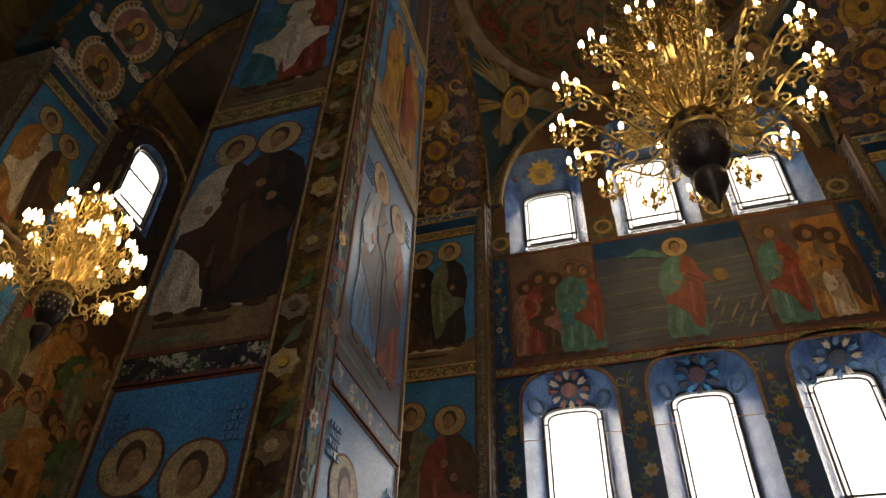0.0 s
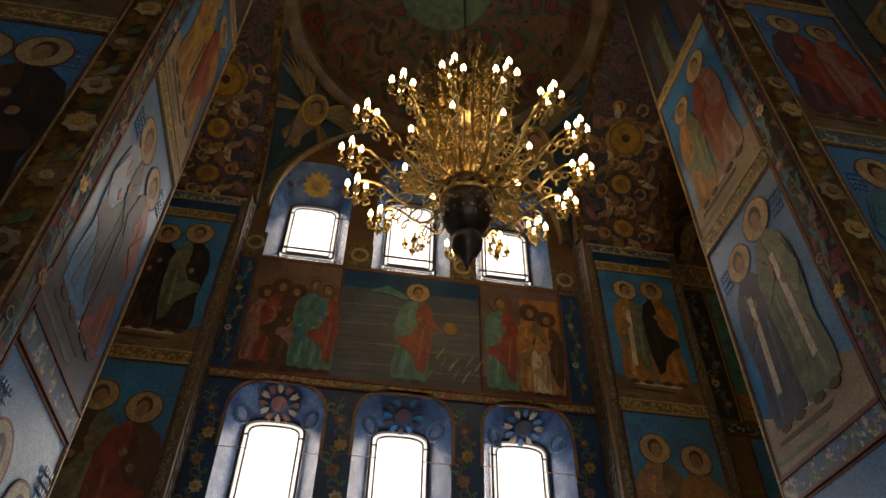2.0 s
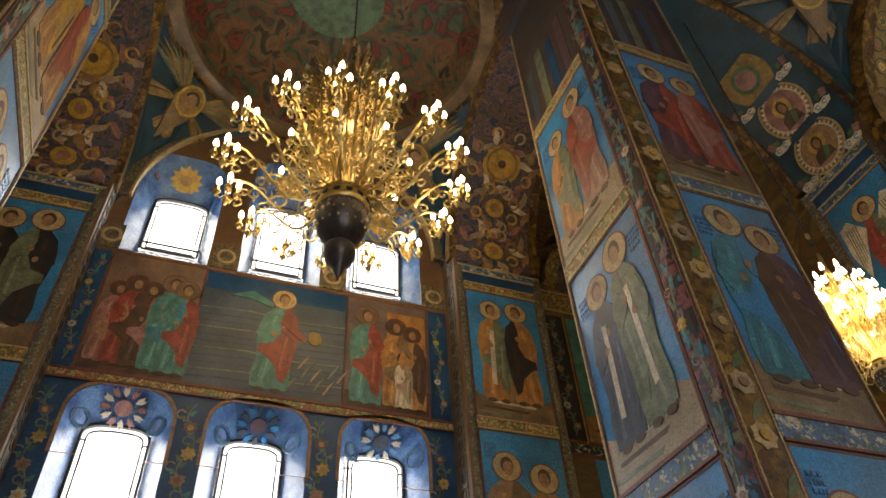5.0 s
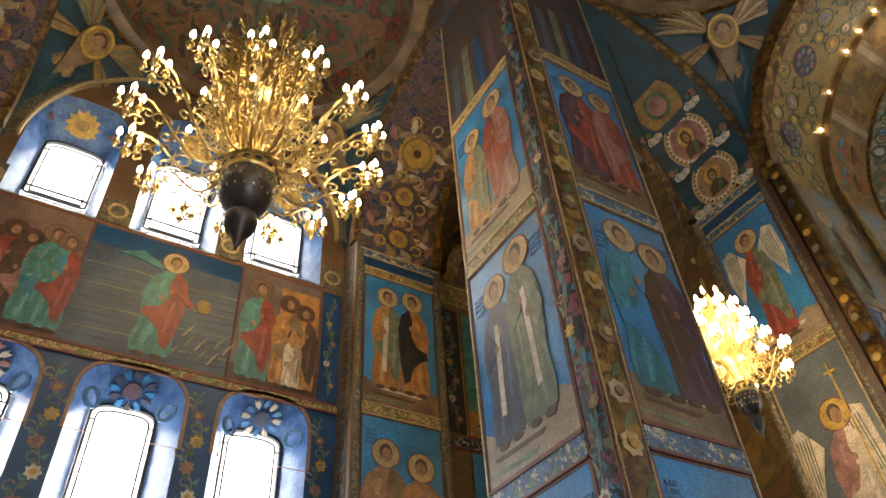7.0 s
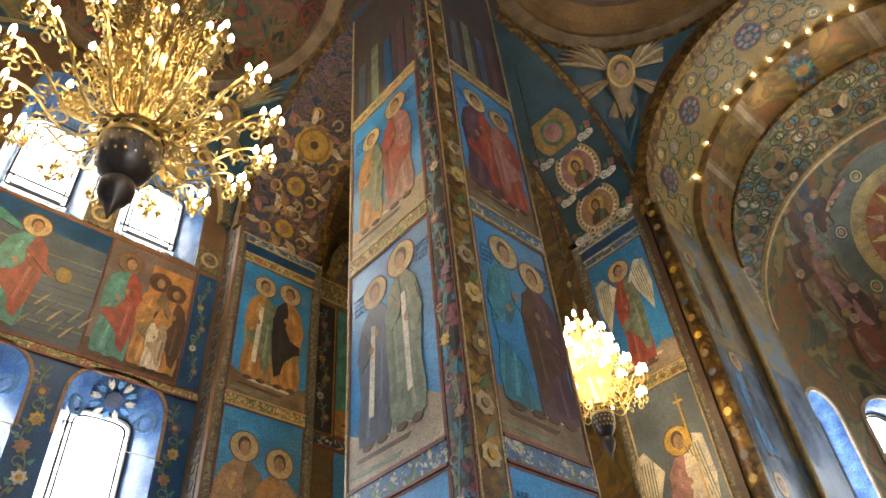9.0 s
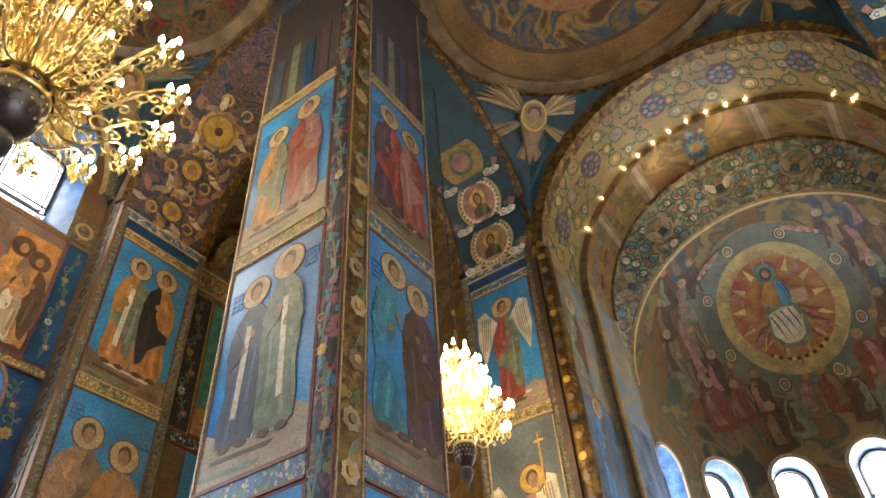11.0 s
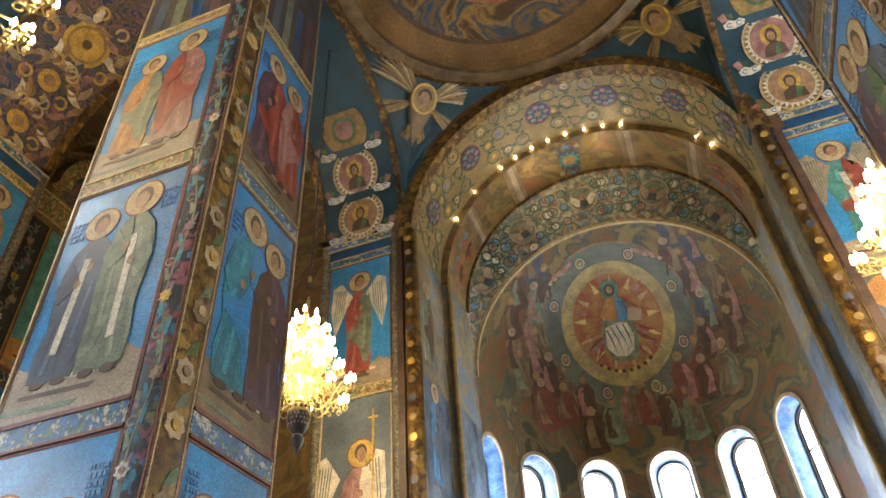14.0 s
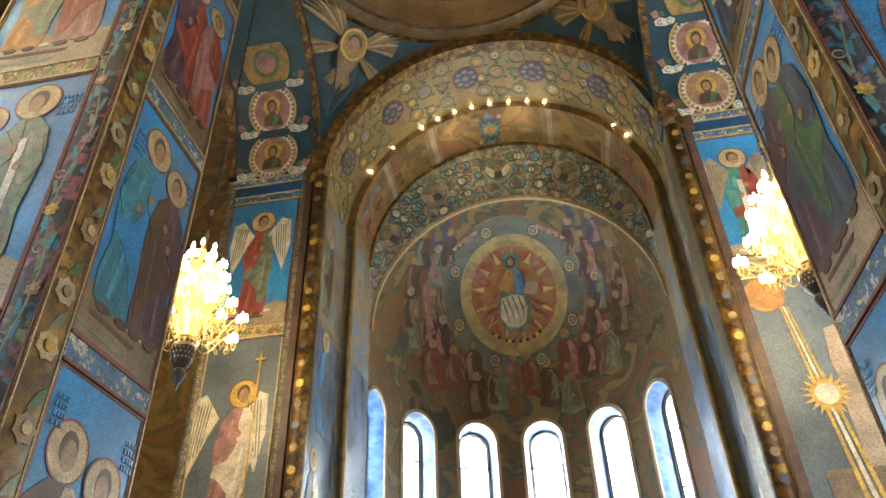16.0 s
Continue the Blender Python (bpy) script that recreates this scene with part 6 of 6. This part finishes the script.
        tube(bm, [((0.30 + 0.50 * t / 6 + 0.10 * math.sin(math.pi * t / 6)) * k * c, (0.30 + 0.50 * t / 6 + 0.10 * math.sin(math.pi * t / 6)) * k * s, (-0.6 + 2.5 * t / 6) * k) for t in range(7)], 0.022 * k, 5)
    part("leaf_sprays", bm, BRASS, root)
    bm = lathe(bmesh.new(), [(0.02 * k, -0.10 * k), (0.03 * k, -0.02 * k), (0.06 * k, 0.0), (0.07 * k, 0.03 * k), (0.03 * k, 0.035 * k), (0.026 * k, 0.16 * k), (0.026 * k, 0.2 * k)], n=7)
    candle = bpy.data.meshes.new("candle")
    bm.to_mesh(candle)
    bm.free()
    candle.materials.append(BRASS)
    bm = lathe(bmesh.new(), [(0.026 * k, 0.2 * k), (0.046 * k * glare, 0.25 * k), (0.044 * k * glare, (0.2 + 0.11 * glare) * k), (0.012 * k, (0.2 + 0.19 * glare) * k)], n=7)
    bulb = bpy.data.meshes.new("lit_bulb")
    bm.to_mesh(bulb)
    bm.free()
    bulb.materials.append(BULB)
    tip = bpy.data.meshes.new("glass_tip")
    bm = lathe(bmesh.new(), [(0.02 * k, 0.2 * k), (0.03 * k, 0.24 * k), (0.012 * k, 0.42 * k)], n=7)
    bm.to_mesh(tip)
    bm.free()
    tip.materials.append(CREAM)
    for r, z, n, cl, off in tiers:
        hub = 0.35 * k
        for i in range(n):
            a = 2 * math.pi * (i + off) / n
            c, s = math.cos(a), math.sin(a)
            at = lambda rad, h: (rad * c, rad * s, h)
            zb = z - 0.5 * k
            bm = bmesh.new()
            arm = [at(hub + (r - hub) * t / 10, zb - 0.1 * k + 0.34 * k * math.sin(-2 * math.pi * t / 10 * 0.9) + 0.45 * k * (t / 10) ** 3) for t in range(11)]
            tube(bm, arm, 0.026 * k, 5)
            for (cr, ch, sr, sg) in ((0.45, -0.12, 0.22, 1), (0.7, 0.16, 0.19, -1), (0.88, -0.05, 0.14, 1), (0.3, 0.2, 0.16, -1), (0.6, -0.2, 0.13, -1), (0.82, 0.2, 0.12, 1)):
                q = []
                for t in range(12):
                    b = t * 0.62
                    rr = sr * k * (1 - t / 14)
                    q.append(at(hub + (r - hub) * cr + rr * math.cos(b) * sg, zb + ch * k + rr * math.sin(b)))
                tube(bm, q, 0.019 * k, 4)
            for t in range(4):
                la = at(hub + (r - hub) * (0.35 + 0.18 * t), zb - 0.02 * k + 0.1 * k * math.sin(3 * t))
                tube(bm, [la, (la[0] + 0.03 * k, la[1], la[2] + 0.1 * k), (la[0] - 0.04 * k * s, la[1] + 0.04 * k * c, la[2] + 0.17 * k)], 0.03 * k, 4, 0.004)
            if cl > 1:
                for j in range(cl - 1):
                    b = 2 * math.pi * j / (cl - 1)
                    tube(bm, [(r * c, r * s, z - 0.30 * k), (r * c + 0.1 * k * math.cos(b), r * s + 0.1 * k * math.sin(b), z - 0.42 * k), (r * c + 0.17 * k * math.cos(b), r * s + 0.17 * k * math.sin(b), z - 0.36 * k)], 0.016 * k, 4)
            ar = part("arm", bm, BRASS, root)
            spots = [(0, 0)] if cl < 2 else [(0.17 * k * math.cos(2 * math.pi * j / (cl - 1)), 0.17 * k * math.sin(2 * math.pi * j / (cl - 1))) for j in range(cl - 1)] + [(0, 0)]
            for j, (dx, dy) in enumerate(spots):
                up = 0.10 * k if (dx == 0 and dy == 0 and cl > 1) else 0
                b = (r * c + dx, r * s + dy, z - 0.3 * k + up)
                for nm, me in (("candle", candle), ("lit_bulb", bulb) if cl else ("glass_tip", tip)):
                    ob = new(nm, me)
                    ob.parent = ar
                    ob.location = b
    chain = bmesh.new()
    z = 3.7 * k
    while zr + z * tall < ztop:
        tube(chain, [(0, 0, z), (0, 0, z + 0.16)], 0.016, 5)
        lathe(chain, [(0.012, z + 0.14), (0.035, z + 0.18), (0.012, z + 0.22)], n=6)
        z += 0.22
    part("chain", chain, BRONZE, root)
    part("chain_ball", lathe(bmesh.new(), [(0.02, 4.4 * k), (0.09 * k, 4.5 * k), (0.09 * k, 4.6 * k), (0.02, 4.7 * k)], n=10), BRASS, root)
    root.scale = (1, 1, tall)
    for dz, share in ((0.1, 0.65), (1.6, 0.35)):
        point("chandelier_light", (cx, cy, zr + dz * k * tall), power * share, lamp_r)
    return root


chandelier(-8.0, 1.60, 11.26, 2.05, ((2.05, 0.0, 15, 5, 0.3), (1.15, 0.25, 8, 1, 0.5), (1.0, 1.9, 8, 0, 0.3), (0.95, 2.9, 12, 0, 0.2), (0.5, 3.5, 8, 0, 0.0)), 18.5, "large tiered gilt chandelier with lit candle bulbs hanging on a chain", 330, 0.5)
small = ((0.80, 0.0, 7, 3, 0.2), (0.58, 0.30, 8, 3, 0.5), (0.46, 0.58, 8, 3, 0.0), (0.33, 0.86, 7, 3, 0.3), (0.18, 1.14, 5, 1, 0.0))
chandelier(-5.34, 8.6, 7.12, 0.80, small, 16.05, "small gilt chandelier with lit bulbs on a long chain", 430, 0.25, 1.2, 1.6)
chandelier(3.62, 8.6, 7.08, 0.80, small, 16.05, "small gilt chandelier with lit bulbs before a wall pier", 340, 0.25, 1.1, 2.0)
chandelier(-5.45, -6.9, 7.42, 0.92, ((0.95, 0.0, 8, 5, 0.2), (0.65, 0.35, 8, 3, 0.5), (0.45, 0.75, 6, 3, 0.0), (0.2, 1.1, 4, 1, 0.0)), 15.85, "gilt chandelier with lit bulbs hanging in the western bay", 150, 0.3, 1.2, 1.4)
